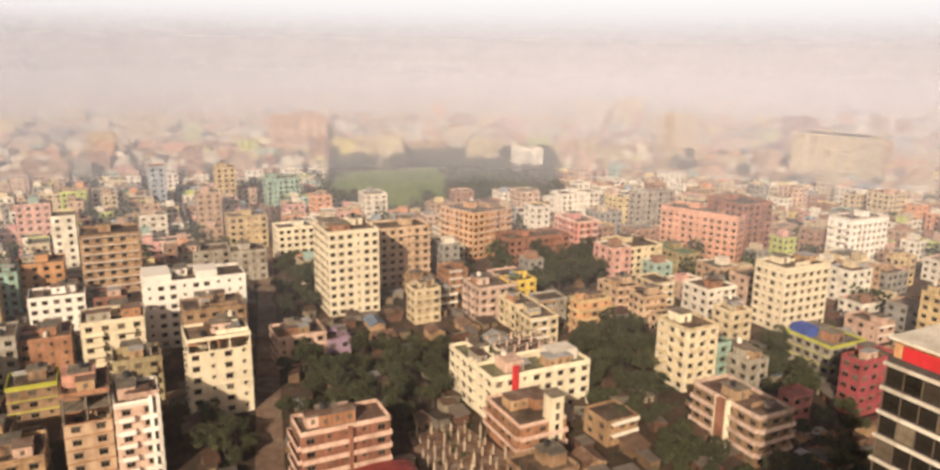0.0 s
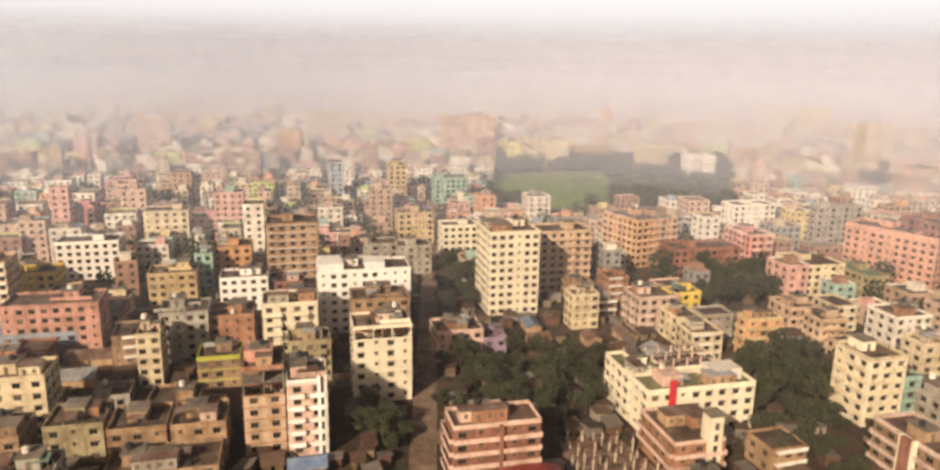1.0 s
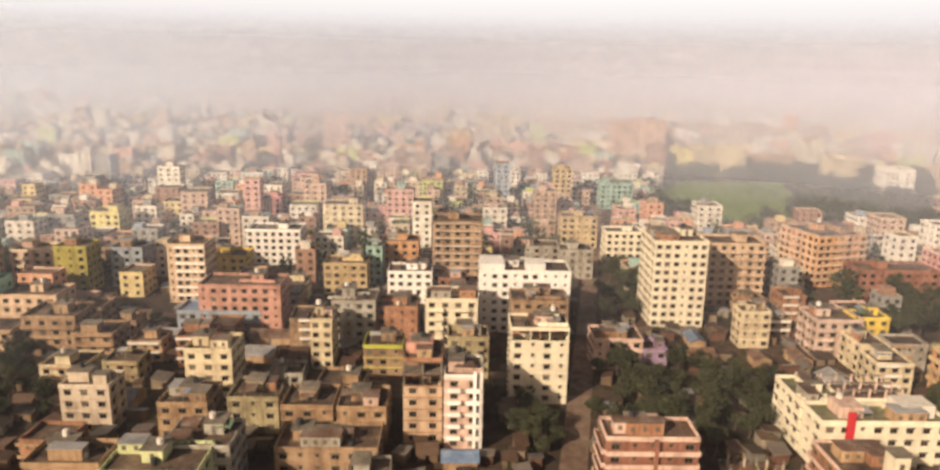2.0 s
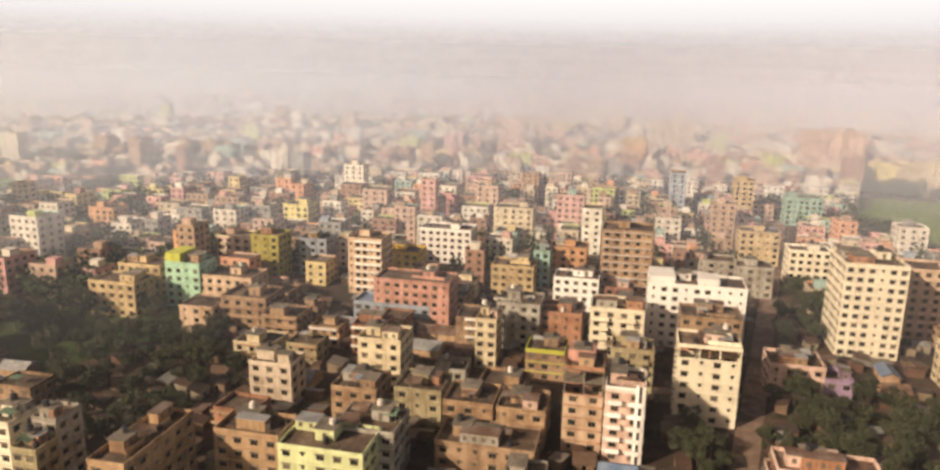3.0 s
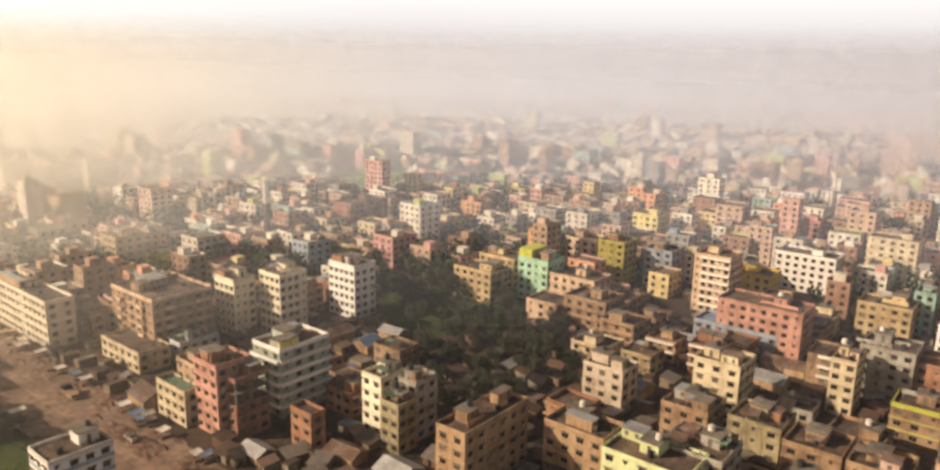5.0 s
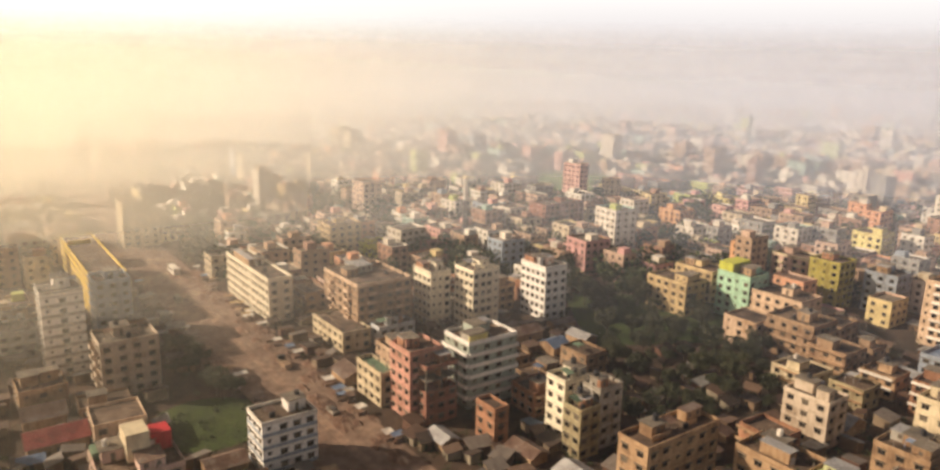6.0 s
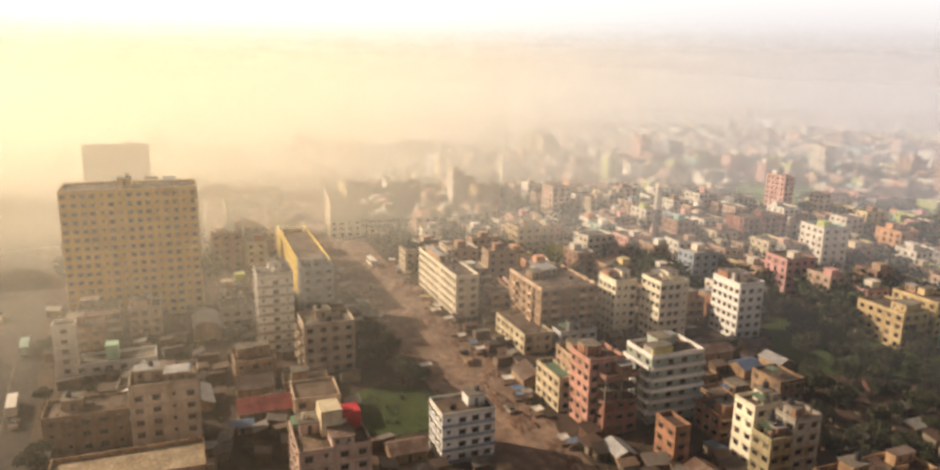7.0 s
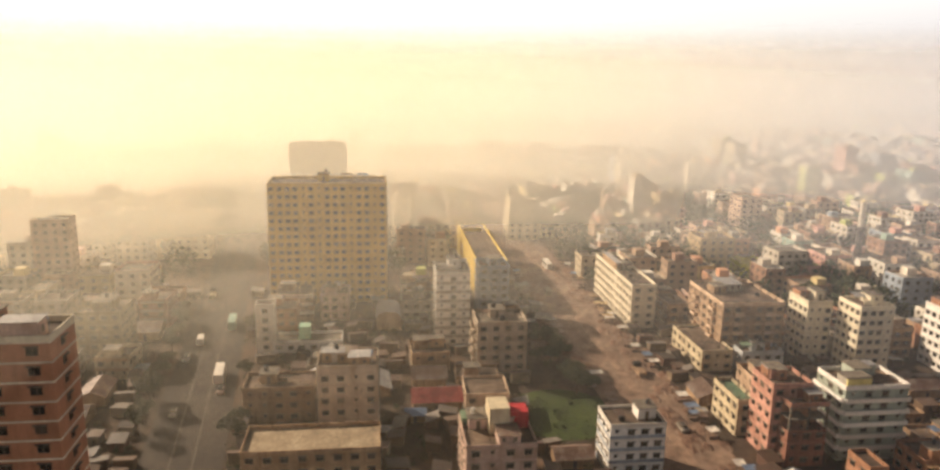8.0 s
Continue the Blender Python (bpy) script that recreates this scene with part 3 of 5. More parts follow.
    t, ph = 0.16, rnd.choice((0.75, 0.9, 1.0))
    e = 0.05
    p.box(-w / 2 - e, w / 2 + e, -d / 2 - e, -d / 2 + t, h + 0.0, h + ph)
    p.box(-w / 2 - e, w / 2 + e, d / 2 - t, d / 2 + e, h + 0.0, h + ph)
    p.box(-w / 2 - e, -w / 2 + t, -d / 2 + t, d / 2 - t, h + 0.0, h + ph)
    p.box(w / 2 - t, w / 2 + e, -d / 2 + t, d / 2 - t, h + 0.0, h + ph)
    part("parapet", p.mesh("parapet", trim_mat), hs)
    if top and w > 6 and d > 5:
        sw, sd, sh = min(4.2, w * 0.38), min(5.0, d * 0.42), rnd.uniform(2.5, 3.0)
        sx, sy = rnd.uniform(-0.28, 0.28) * w, rnd.uniform(0.02, 0.24) * d
        s = Geo()
        s.box(sx - sw / 2, sx + sw / 2, sy - sd / 2, sy + sd / 2, h + 0.015, h + sh, 0, "bt")
        s.box(sx - sw / 2 - 0.35, sx + sw / 2 + 0.35, sy - sd / 2 - 0.35, sy + sd / 2 + 0.35, h + sh, h + sh + 0.16, 1)
        head = part("stair_head", s.mesh("stair_head", wall_mat, CONCRETE), hs, "small stair room on the roof")
        if singles:
            s = Geo()
            s.box(sx - 0.45, sx + 0.45, sy - sd / 2 - 0.04, sy - sd / 2 - 0.003, h + 0.05, h + 2.05, 0, "n")
            part("stair_door", s.mesh("stair_door", FRAME), head, "dark stair door")
        if rnd.random() < (0.62 if singles else 0.3):
            px, py = sx + rnd.choice((-1, 1)) * sw * 0.2, sy
            tank(hs, px, py, h + sh + 0.16, rnd)
        if singles and rnd.random() < 0.45:
            tank(hs, -sx * 0.9 + rnd.uniform(-1, 1), rnd.uniform(-0.3, -0.1) * d, h + 0.015, rnd)
    if top and rnd.random() < (0.5 if singles else 0.25) and style != "glass":
        s = Geo()
        nx, ny = max(2, int(w / 4.0)), max(2, int(d / 4.5))
        for i in range(nx + 1):
            for jx in range(ny + 1):
                if 0 < i < nx and 0 < jx < ny:
                    continue
                cx, cy = -w / 2 + 0.35 + (w - 0.7) * i / nx, -d / 2 + 0.35 + (d - 0.7) * jx / ny
                s.box(cx - 0.13, cx + 0.13, cy - 0.13, cy + 0.13, h + 0.016, h + ph + rnd.uniform(0.2, 0.6))
                for q in range(3):
                    a, b = cx + rnd.uniform(-0.09, 0.09), cy + rnd.uniform(-0.09, 0.09)
                    s.tube((a, b, h + ph + 0.15), (a + rnd.uniform(-0.15, 0.15), b + rnd.uniform(-0.15, 0.15), h + ph + rnd.uniform(0.9, 1.4)), 0.02, 0.02, 3, 0, False)
        tagged(part("column_stubs", s.mesh("column_stubs", CONCRETE), hs, "column stubs with bent steel bars, left for the next storey"), kind="stuff")
    if style != "glass" and w > 5 and d > 5 and not bare:
        clutter(hs, w, d, h, rnd, paint, rnd.randint(2, 4) if singles else rnd.randint(0, 1))
    return hs


def clutter(hs, w, d, h, rnd, paint, count):
    """What people have put on a flat roof: rooms, tin awnings, low walls, potted shrubs."""
    for _ in range(count):
        kind = rnd.random()
        if kind < 0.36:
            a, b, c = w * rnd.uniform(0.22, 0.42), d * rnd.uniform(0.25, 0.45), rnd.uniform(2.3, 2.9)
            x, y = rnd.uniform(-0.5, 0.5) * (w - a - 0.8), rnd.uniform(-0.5, 0.5) * (d - b - 0.8)
            g = Geo()
            g.box(x - a / 2, x + a / 2, y - b / 2, y + b / 2, h + 0.016, h + c, 0, "bt")
            g.box(x - a / 2 - 0.25, x + a / 2 + 0.25, y - b / 2 - 0.25, y + b / 2 + 0.25, h + c, h + c + 0.12, 1)
            for q in range(max(1, int(a / 2.2))):
                wx = x - a / 2 + (q + 0.5) * a / max(1, int(a / 2.2))
                g.box(wx - 0.45, wx + 0.45, y - b / 2 - 0.03, y - b / 2 - 0.002, h + 0.9, h + 1.9, 2, "n")
            part("roof_room", g.mesh("roof_room", PAINT[rnd.choice((paint, "brick", "tan", "grey", "pinkw"))], rnd.choice((CONCRETE, RUST, TIN)), FRAME), hs, "lean-to room built on the flat roof")
        elif kind < 0.62:
            a, b = rnd.uniform(2.2, 4.5), rnd.uniform(2.0, 3.4)
            a, b = min(a, w * 0.6), min(b, d * 0.6)
            x, y = rnd.uniform(-0.5, 0.5) * (w - a - 0.8), rnd.uniform(-0.5, 0.5) * (d - b - 0.8)
            g = Geo()
            z0, z1 = h + rnd.uniform(1.8, 2.1), h + rnd.uniform(2.2, 2.6)
            g.poly([(x - a / 2, y - b / 2, z0), (x + a / 2, y - b / 2, z0), (x + a / 2, y + b / 2, z1), (x - a / 2, y + b / 2, z1)])
            g.poly([(x - a / 2, y + b / 2, z1 - 0.05), (x + a / 2, y + b / 2, z1 - 0.05), (x + a / 2, y - b / 2, z0 - 0.05), (x - a / 2, y - b / 2, z0 - 0.05)])
            for sx in (-1, 1):
                for sy, z in ((-1, z0), (1, z1)):
                    g.tube((x + sx * a * 0.46, y + sy * b * 0.46, h + 0.016), (x + sx * a * 0.46, y + sy * b * 0.46, z - 0.04), 0.05, 0.05, 5)
            part("awning", g.mesh("awning", rnd.choice((RUST, RUST, RUST, TIN, GREEN_ROOF, RUST, TIN, BLUE_TIN))), hs, "sloping tin awning on thin posts")
        elif kind < 0.82:
            x, y, a = rnd.uniform(-0.3, 0.3) * w, rnd.uniform(-0.3, 0.3) * d, min(w, d) * rnd.uniform(0.25, 0.4)
            g = Geo()
            g.box(x - a, x + a, y - 0.07, y + 0.07, h + 0.016, h + rnd.uniform(0.8, 1.5))
            part("low_wall", g.mesh("low_wall", PAINT[paint]), hs)
        else:
            g = Geo()
            for q in range(rnd.randint(3, 7)):
                leaf_cloud(g, rnd, (rnd.uniform(-0.42, 0.42) * w, rnd.choice((-1, 1)) * 0.38 * d + rnd.uniform(-0.5, 0.5), h + rnd.uniform(0.4, 0.8)), rnd.uniform(0.4, 0.8), 26, 0.22)
            tagged(part("shrubs", g.mesh("shrubs", LEAF), hs, "potted shrubs on the roof"), kind="stuff")


def tank(hs, lx, ly, z, rnd):
    """A round plastic water tank with a domed top and a lid, standing on a house."""
    p = hs.matrix_world @ Vector((lx, ly, z))
    r, hh = rnd.uniform(0.55, 0.8), rnd.uniform(1.2, 1.6)
    pale = rnd.random() < 0.35
    ob = thing("water_tank", p.x, p.y, p.z, 0, ("white" if pale else "black") + " round plastic water tank standing on a flat roof", "water tank", "rooftop water tanks")
    mat = PAINT["white"] if pale else TANK_BLACK
    g = Geo()
    rings = ((0.0, 1.0), (0.33, 1.0), (0.36, 1.04), (0.39, 1.0), (0.66, 1.0), (0.69, 1.04), (0.72, 1.0), (0.85, 1.0), (0.95, 0.7), (1.0, 0.35))
    g.lathe([(z0 * hh, r * r0) for z0, r0 in rings], 12)
    part("tank_body", g.mesh("tank_body", mat), ob)
    g = Geo()
    g.tube((0, 0, hh * 0.98), (0, 0, hh * 1.05), r * 0.36, r * 0.36, 12)
    part("lid", g.mesh("lid", mat), ob)
    return ob


# ---- the houses that stand round the crossing of the two lanes and along the boulevard ----
house(-44.2, 267.1, 18.7, 20.3, 26, 10, "ivory", "cream plastered ten-storey block with rows of small dark windows", "fl", "plain", step=2.9)
long_slab = house(-27.5, 298.3, 21.3, 14.0, 26, 8, "peach", "peach plastered eight-storey block with a long balcony on every floor", "fl", "band", trim="peach", singles=False)
house(-78.9, 333.5, 16.7, 12.0, 26, 5, "ivory", "white plastered five-storey block with rows of small dark windows", "fl", "plain", singles=False)
house(-91.6, 303.2, 14.2, 12.0, 26, 4, "grey", "grey unpainted four-storey block with rows of small dark windows", "fl", "plain", singles=False)
house(-108.7, 300.9, 19.8, 12.0, 26, 4, "grey", "grey unpainted four-storey block with rows of small dark windows", "fl", "plain", singles=False)
house(-106.9, 355.8, 17.9, 13.0, 26, 5, "sand", "sand-yellow plastered five-storey block with rows of small dark windows", "fl", "plain", singles=False)
white_block = house(-88.6, 233.8, 30.9, 14.0, 26, 7, "bright", "white plastered seven-storey block with rows of small dark windows", "fl", "plain")
house(-64.8, 183.8, 15.6, 11.4, 26, 7, "ivory", "cream plastered seven-storey block with an open columned top storey", "fl", "loggia", step=3.7)
house(-76.0, 214.4, 17.5, 12.0, 26, 6, "brown", "dingy brown unplastered six-storey block with rows of small dark windows", "fl", "plain")
house(-100.9, 203.1, 16.2, 13.0, 26, 6, "ivory", "cream plastered six-storey block with stacked small balconies", "f", "balc", trim="ivory")
house(-88.5, 189.2, 11.9, 10.0, 26, 4, "olive", "drab olive stained four-storey block with stacked small balconies", "f", "balc")
brick_block = house(-82.4, 150.9, 9.3, 12.0, 26, 7, "peach", "reddish bare brick seven-storey block with bare unfinished upper storeys", "fr", "frame", trim="brick")
slot_house = house(-72.5, 152.8, 9.1, 12.0, 26, 6, "pinkw", "white plastered six-storey block with stacked small balconies", "f", "balc", trim="bright", lift=0.32)
house(-51.4, 217.1, 14.8, 12.0, 26, 3, "pinkw", "pale pink plastered three-storey house with rows of small dark windows", "fl", "plain", category="house")
house(-40.8, 220.9, 7.4, 10.0, 26, 2, "purple", "faded purple painted two-storey house with rows of small dark windows", "fl", "plain", category="house", top=0)
house(-14.8, 253.3, 9.8, 7.9, 26, 4, "cream", "cream plastered four-storey block with rows of small dark windows", "fl", "plain")
house(8.8, 259.1, 14.9, 13.1, 26, 4, "redw", "pale pink and red four-storey block with stacked small balconies", "fl", "balc", trim="redw")
house(19.2, 264.7, 11.3, 8.0, 26, 4, "yellow", "bright yellow painted four-storey block with rows of small dark windows", "fl", "plain")
house(4.5, 350.9, 23.6, 24.4, 40, 7, "orange", "orange plastered seven-storey block with a long balcony on every floor", "fl", "band", trim="peach", singles=False)
house(51.8, 343.7, 11.6, 20.2, 26, 6, "pink", "rose pink painted six-storey block with stacked small balconies", "fl", "balc", trim="pinkw", singles=False)
house(30.3, 334.6, 31.5, 14.0, 26, 4, "redbrown", "dark red-brown brick four-storey block with rows of small dark windows", "fl", "plain", singles=False)
house(35.9, 407.5, 20.6, 12.0, 26, 3, "white", "white plastered three-storey house with rows of small dark windows", "fl", "plain", category="house", singles=False)
house(60.7, 413.1, 24.6, 12.0, 26, 6, "white", "white plastered six-storey block with rows of small dark windows", "fl", "plain", singles=False)
house(96.8, 385.4, 24.8, 5.9, 26, 8, "grey", "grey unpainted eight-storey block with rows of small dark windows", "fl", "plain", singles=False)
house(112.4, 344.6, 15.0, 37.9, 48, 7, "salmon", "salmon pink painted seven-storey block with rows of small dark windows", "fl", "plain", lift=1.38, singles=False)
house(128.4, 345.8, 18.7, 22.7, 26, 9, "redbrown", "dark red-brown brick nine-storey block with rows of small dark windows", "fl", "plain", singles=False)
house(285.2, 577.0, 39.8, 53.2, 40, 12, "cream", "cream plastered twelve-storey block with stacked small balconies", "fl", "balc", trim="white", lift=0.40, singles=False)
house(311.6, 706.6, 28.7, 18.0, -64, 13, "redbrown", "dark red-brown brick thirteen-storey block with rows of small dark windows", "fr", "plain", singles=False)
house(179.6, 334.7, 23.9, 12.7, 26, 7, "bright", "white plastered seven-storey block with stacked small balconies", "fl", "balc", trim="white", lift=1.51, singles=False)
house(115.6, 254.6, 21.8, 13.4, 26, 7, "ivory", "white plastered seven-storey block with rows of small dark windows", "fl", "plain", lift=1.05)
house(64.3, 203.7, 11.5, 12.6, 26, 6, "ivory", "cream plastered six-storey block with stacked small balconies", "fl", "balc", trim="cream")
house(88.0, 233.6, 8.9, 8.5, 26, 4, "cream", "cream plastered four-storey block with rows of small dark windows", "fl", "plain")
house(72.8, 205.3, 5.5, 8.0, 26, 4, "teal", "teal painted four-storey block with rows of small dark windows", "fl", "plain")
house(80.5, 201.8, 7.6, 11.5, 26, 3, "grey", "grey unpainted three-storey house with rows of small dark windows", "fl", "plain", category="house")
# brown wall colour stands in for the shade inside the pale-framed balconies
twin_block = house(67.5, 167.5, 10.9, 21.3, 26, 4, "brown", "white plastered four-storey block with a long balcony on every floor", "fl", "band", trim="redw", roof=RUST)
house(85.2, 177.4, 6.9, 4.7, 26, 3, "rose", "dusty red painted three-storey house with rows of small dark windows", "fl", "plain", roof=PAINT["rose"], category="house", top=0)
green_house = house(111.6, 217.8, 15.1, 16.6, 26, 3, "grey", "grey unpainted three-storey house with rows of small dark windows", "fl", "plain", trim="lime", roof=CONCRETE, category="house")
house(108.7, 187.3, 14.4, 6.2, 26, 5, "crimson", "deep crimson painted five-storey block with rows of small dark windows", "fl", "plain")
glazed = house(60.0, 75.3, 14.0, 20.0, 26, 19, "dark", "dark glazed nineteen-storey tower with white floor edges", "fl", "glass")
house(155.0, 232.9, 7.8, 7.3, 26, 6, "sand", "sand-yellow plastered six-storey block with rows of small dark windows", "fl", "plain")
house(183.1, 303.6, 10.8, 6.4, 26, 4, "sand", "sand-yellow plastered four-storey block with rows of small dark windows", "fl", "plain", singles=False)
banded_block = house(-26.6, 148.2, 19.4, 9.0, 26, 5, "redbrown", "pale pink plastered five-storey block with a long balcony on every floor", "fl", "band", trim="pinkw", roof=RUST)
house(4.0, 193.0, 10.8, 15.2, 26, 4, "ivory", "white plastered four-storey block with rows of small dark windows", "fl", "plain", roof=MOSS)
hospital = house(17.9, 186.8, 29.7, 11.9, 26, 4, "ivory", "white plastered four-storey block with rows of small dark windows", "fl", "plain", roof=MOSS)
annex = house(14.9, 166.6, 12.5, 16.7, 26, 3, "brick", "pale pink plastered three-storey house with a long balcony on every floor", "fl", "band", trim="pinkw", category="house", top=0)
house(42.7, 242.0, 12.9, 5.4, 26, 4, "orange", "orange plastered four-storey block with a long balcony on every floor", "fl", "band", trim="sand")
house(73.7, 323.6, 17.9, 20.4, 26, 4, "cream", "cream plastered four-storey block with rows of small dark windows", "fl", "plain", singles=False)
house(92.9, 324.2, 10.1, 23.9, 26, 3, "olive", "drab olive stained three-storey house with rows of small dark windows", "fl", "plain", roof=GREEN_ROOF, category="house", singles=False)
house(89.0, 260.7, 13.6, 12.9, 26, 4, "white", "white plastered four-storey block with rows of small dark windows", "fl", "plain")
lime_house = house(-110.9, 178.7, 11.4, 10.0, 26, 3, "brown", "drab olive stained three-storey house with rows of small dark windows", "fr", "plain", trim="lime", category="house")
house(-121.0, 203.8, 13.2, 13.0, 26, 4, "brick", "reddish bare brick four-storey block with rows of small dark windows", "fr", "plain")
house(-130.2, 175.6, 6.3, 11.0, 26, 5, "cream", "cream plastered five-storey block with rows of small dark windows", "fr", "plain")
house(-131.9, 195.3, 13.9, 13.0, 26, 5, "grey", "grey unpainted five-storey block with rows of small dark windows", "fr", "plain")
house(-137.7, 241.4, 16.8, 12.0, 26, 4, "bright", "white plastered four-storey block with rows of small dark windows", "fr", "plain")
house(-165.4, 239.2, 16.9, 12.0, 26, 4, "sand", "sand-yellow plastered four-storey block with rows of small dark windows", "fr", "plain")
house(-162.9, 256.3, 6.6, 12.0, 26, 5, "teal", "teal painted five-storey block with rows of small dark windows", "fr", "plain", singles=False)
house(-158.0, 268.9, 15.3, 12.0, 26, 5, "orange", "orange plastered five-storey block with rows of small dark windows", "fr", "plain", singles=False)
house(-130.7, 267.6, 19.6, 16.0, 26, 9, "brown", "dingy brown unplastered nine-storey block with rows of small dark windows", "f", "plain", singles=False)
house(-216.0, 311.1, 19.9, 13.0, 26, 6, "cream", "cream plastered six-storey block with rows of small dark windows", "fr", "plain", singles=False)
house(-218.0, 260.6, 23.8, 14.0, 26, 5, "bright", "white plastered five-storey block with rows of small dark windows", "fr", "plain", singles=False)
house(-211.2, 203.6, 13.9, 13.0, 26, 7, "peach", "peach plastered seven-storey block with rows of small dark windows", "fr", "plain", lift=0.54, singles=False, step=2.9)
house(-211.7, 225.7, 13.2, 13.0, 26, 4, "yellow", "bright yellow painted four-storey block with rows of small dark windows", "fr", "plain", singles=False)
house(-174.6, 190.9, 27.5, 14.0, 26, 5, "coral", "coral red painted five-storey block with rows of small dark windows", "fr", "plain")
house(-257.2, 190.1, 12.4, 12.0, 26, 6, "olivey", "mustard-green painted six-storey block with rows of small dark windows", "fr", "plain", singles=False)
house(-275.6, 187.3, 16.4, 12.0, 26, 5, "pinkw", "pale pink plastered five-storey block with stacked small balconies", "fr", "balc", trim="cream", singles=False)
house(-309.9, 248.7, 14.0, 13.0, 26, 5, "lemon", "lemon yellow painted five-storey block with rows of small dark windows", "fr", "plain", lift=0.66, singles=False)
mint_house = house(-249.3, 147.7, 14.0, 12.0, 26, 5, "aqua", "mint green painted five-storey block with rows of small dark windows", "fr", "plain", lift=1.29)
house(-286.4, 169.9, 9.2, 10.0, 26, 6, "orange", "orange plastered six-storey block with rows of small dark windows", "fr", "plain", singles=False)
house(-272.8, 143.5, 17.9, 12.0, 26, 4, "sand", "sand-yellow plastered four-storey block with rows of small dark windows", "fr", "plain", singles=False)
house(-258.9, 125.8, 18.4, 12.0, 26, 4, "sand", "sand-yellow plastered four-storey block with rows of small dark windows", "fr", "plain")
house(-235.4, 155.9, 22.1, 13.0, 26, 4, "peach", "peach plastered four-storey block with rows of small dark windows", "fr", "plain")
house(-209.7, 146.6, 16.4, 14.0, 26, 4, "brown", "dingy brown unplastered four-storey block with a long balcony on every floor", "fr", "band", trim="brown")
house(-157.3, 116.5, 9.0, 12.0, 116, 4, "beige", "dull beige plastered four-storey block with rows of small dark windows", "fl", "plain")
house(-142.5, 143.0, 12.4, 12.0, 26, 5, "cream", "cream plastered five-storey block with rows of small dark windows", "fr", "plain")
house(-122.0, 136.3, 12.5, 12.0, 26, 3, "olive", "grimy tan plastered three-storey house with rows of small dark windows", "fr", "plain", category="house")
house(-107.2, 138.4, 12.5, 12.0, 26, 3, "tan", "grimy tan plastered three-storey house with rows of small dark windows", "fr", "plain", category="house")
house(-95.3, 143.9, 11.9, 12.0, 26, 3, "tan", "grimy tan plastered three-storey house with rows of small dark windows", "fr", "plain", category="house")
house(-180.6, 186.7, 28.2, 12.0, 26, 2, "bluegrey", "blue-grey painted two-storey house with rows of small dark windows", "fr", "plain", roof=BLUE_TIN, category="house", top=0)
house(-130.1, 90.1, 9.9, 15.2, 116, 4, "tan", "grimy tan plastered four-storey block with rows of small dark windows", "fl", "plain")
house(-113.4, 96.9, 18.9, 12.0, 26, 4, "limey", "pale lime painted four-storey block with rows of small dark windows", "fr", "plain", trim="limey")
house(-112.4, 108.3, 13.9, 12.0, 26, 4, "grey", "grey unpainted four-storey block with rows of small dark windows", "fr", "plain")
house(-134.6, 126.0, 12.1, 12.0, 26, 3, "tan", "grimy tan plastered three-storey house with rows of small dark windows", "fr", "plain", category="house")
house(-138.3, 68.7, 23.2, 8.1, 116, 5, "tan", "grimy tan plastered five-storey block with rows of small dark windows", "fl", "plain")
house(-94.6, 128.6, 23.0, 12.0, 26, 2, "brown", "dingy brown unplastered two-storey house with rows of small dark windows", "fr", "plain", category="house")
house(-168.1, 54.8, 8.0, 6.7, 116, 5, "ivory", "white plastered five-storey block with rows of small dark windows", "fl", "plain", step=2.9)
house(-157.6, 55.3, 6.4, 6.0, 116, 4, "olive", "drab olive stained four-storey block with rows of small dark windows", "fl", "plain", step=2.9)
house(-162.2, 62.0, 7.7, 5.9, 116, 5, "grey", "grey unpainted five-storey block with rows of small dark windows", "fl", "plain", step=2.9)
office = house(-192.0, 36.9, 16.3, 11.5, 116, 6, "bluegreen", "grey-green painted six-storey block with a long balcony on every floor", "fl", "band", trim="bright")
house(-254.5, 30.7, 8.2, 11.3, 116, 6, "ivory", "pale cream plastered six-storey block with rows of small dark windows", "fl", "plain", lift=0.97, step=2.9)
house(-248.2, 45.8, 11.1, 11.1, 116, 7, "ivory", "pale cream plastered seven-storey block with rows of small dark windows", "fl", "plain", step=2.9)
house(-254.3, 7.8, 20.8, 25.9, 116, 6, "brown", "dingy brown unplastered six-storey block with stacked small balconies", "fl", "balc", trim="peach")
house(-239.8, -1.4, 10.0, 23.1, 116, 2, "cream", "cream plastered two-storey house with rows of small dark windows", "fl", "plain", category="house", top=0)
house(-236.3, 15.6, 13.4, 5.9, 116, 2, "bluew", "bluish white painted two-storey house with rows of small dark windows", "fl", "plain", category="house")
house(-185.0, 18.3, 10.0, 10.1, 116, 6, "coral", "coral red painted six-storey block with rows of small dark windows", "fl", "plain")
house(-181.6, 22.3, 9.6, 9.0, 116, 5, "redbrown", "dark red-brown brick five-storey block with bare unfinished upper storeys", "fl", "frame")
house(-194.4, 8.2, 4.8, 13.7, 116, 3, "cream", "cream plastered three-storey house with rows of small dark windows", "fl", "plain", roof=GREEN_ROOF, category="house")
house(-167.3, 35.5, 4.3, 7.6, 116, 3, "brick", "reddish bare brick three-storey house with rows of small dark windows", "fl", "plain", category="house", top=0)
house(-258.9, 72.9, 10.3, 13.9, 116, 6, "bright", "white plastered six-storey block with rows of small dark windows", "fl", "plain", lift=0.88, step=2.9)
house(-280.7, -32.2, 8.9, 45.1, 116, 5, "ivory", "pale cream plastered five-storey block with rows of small dark windows", "fl", "plain")
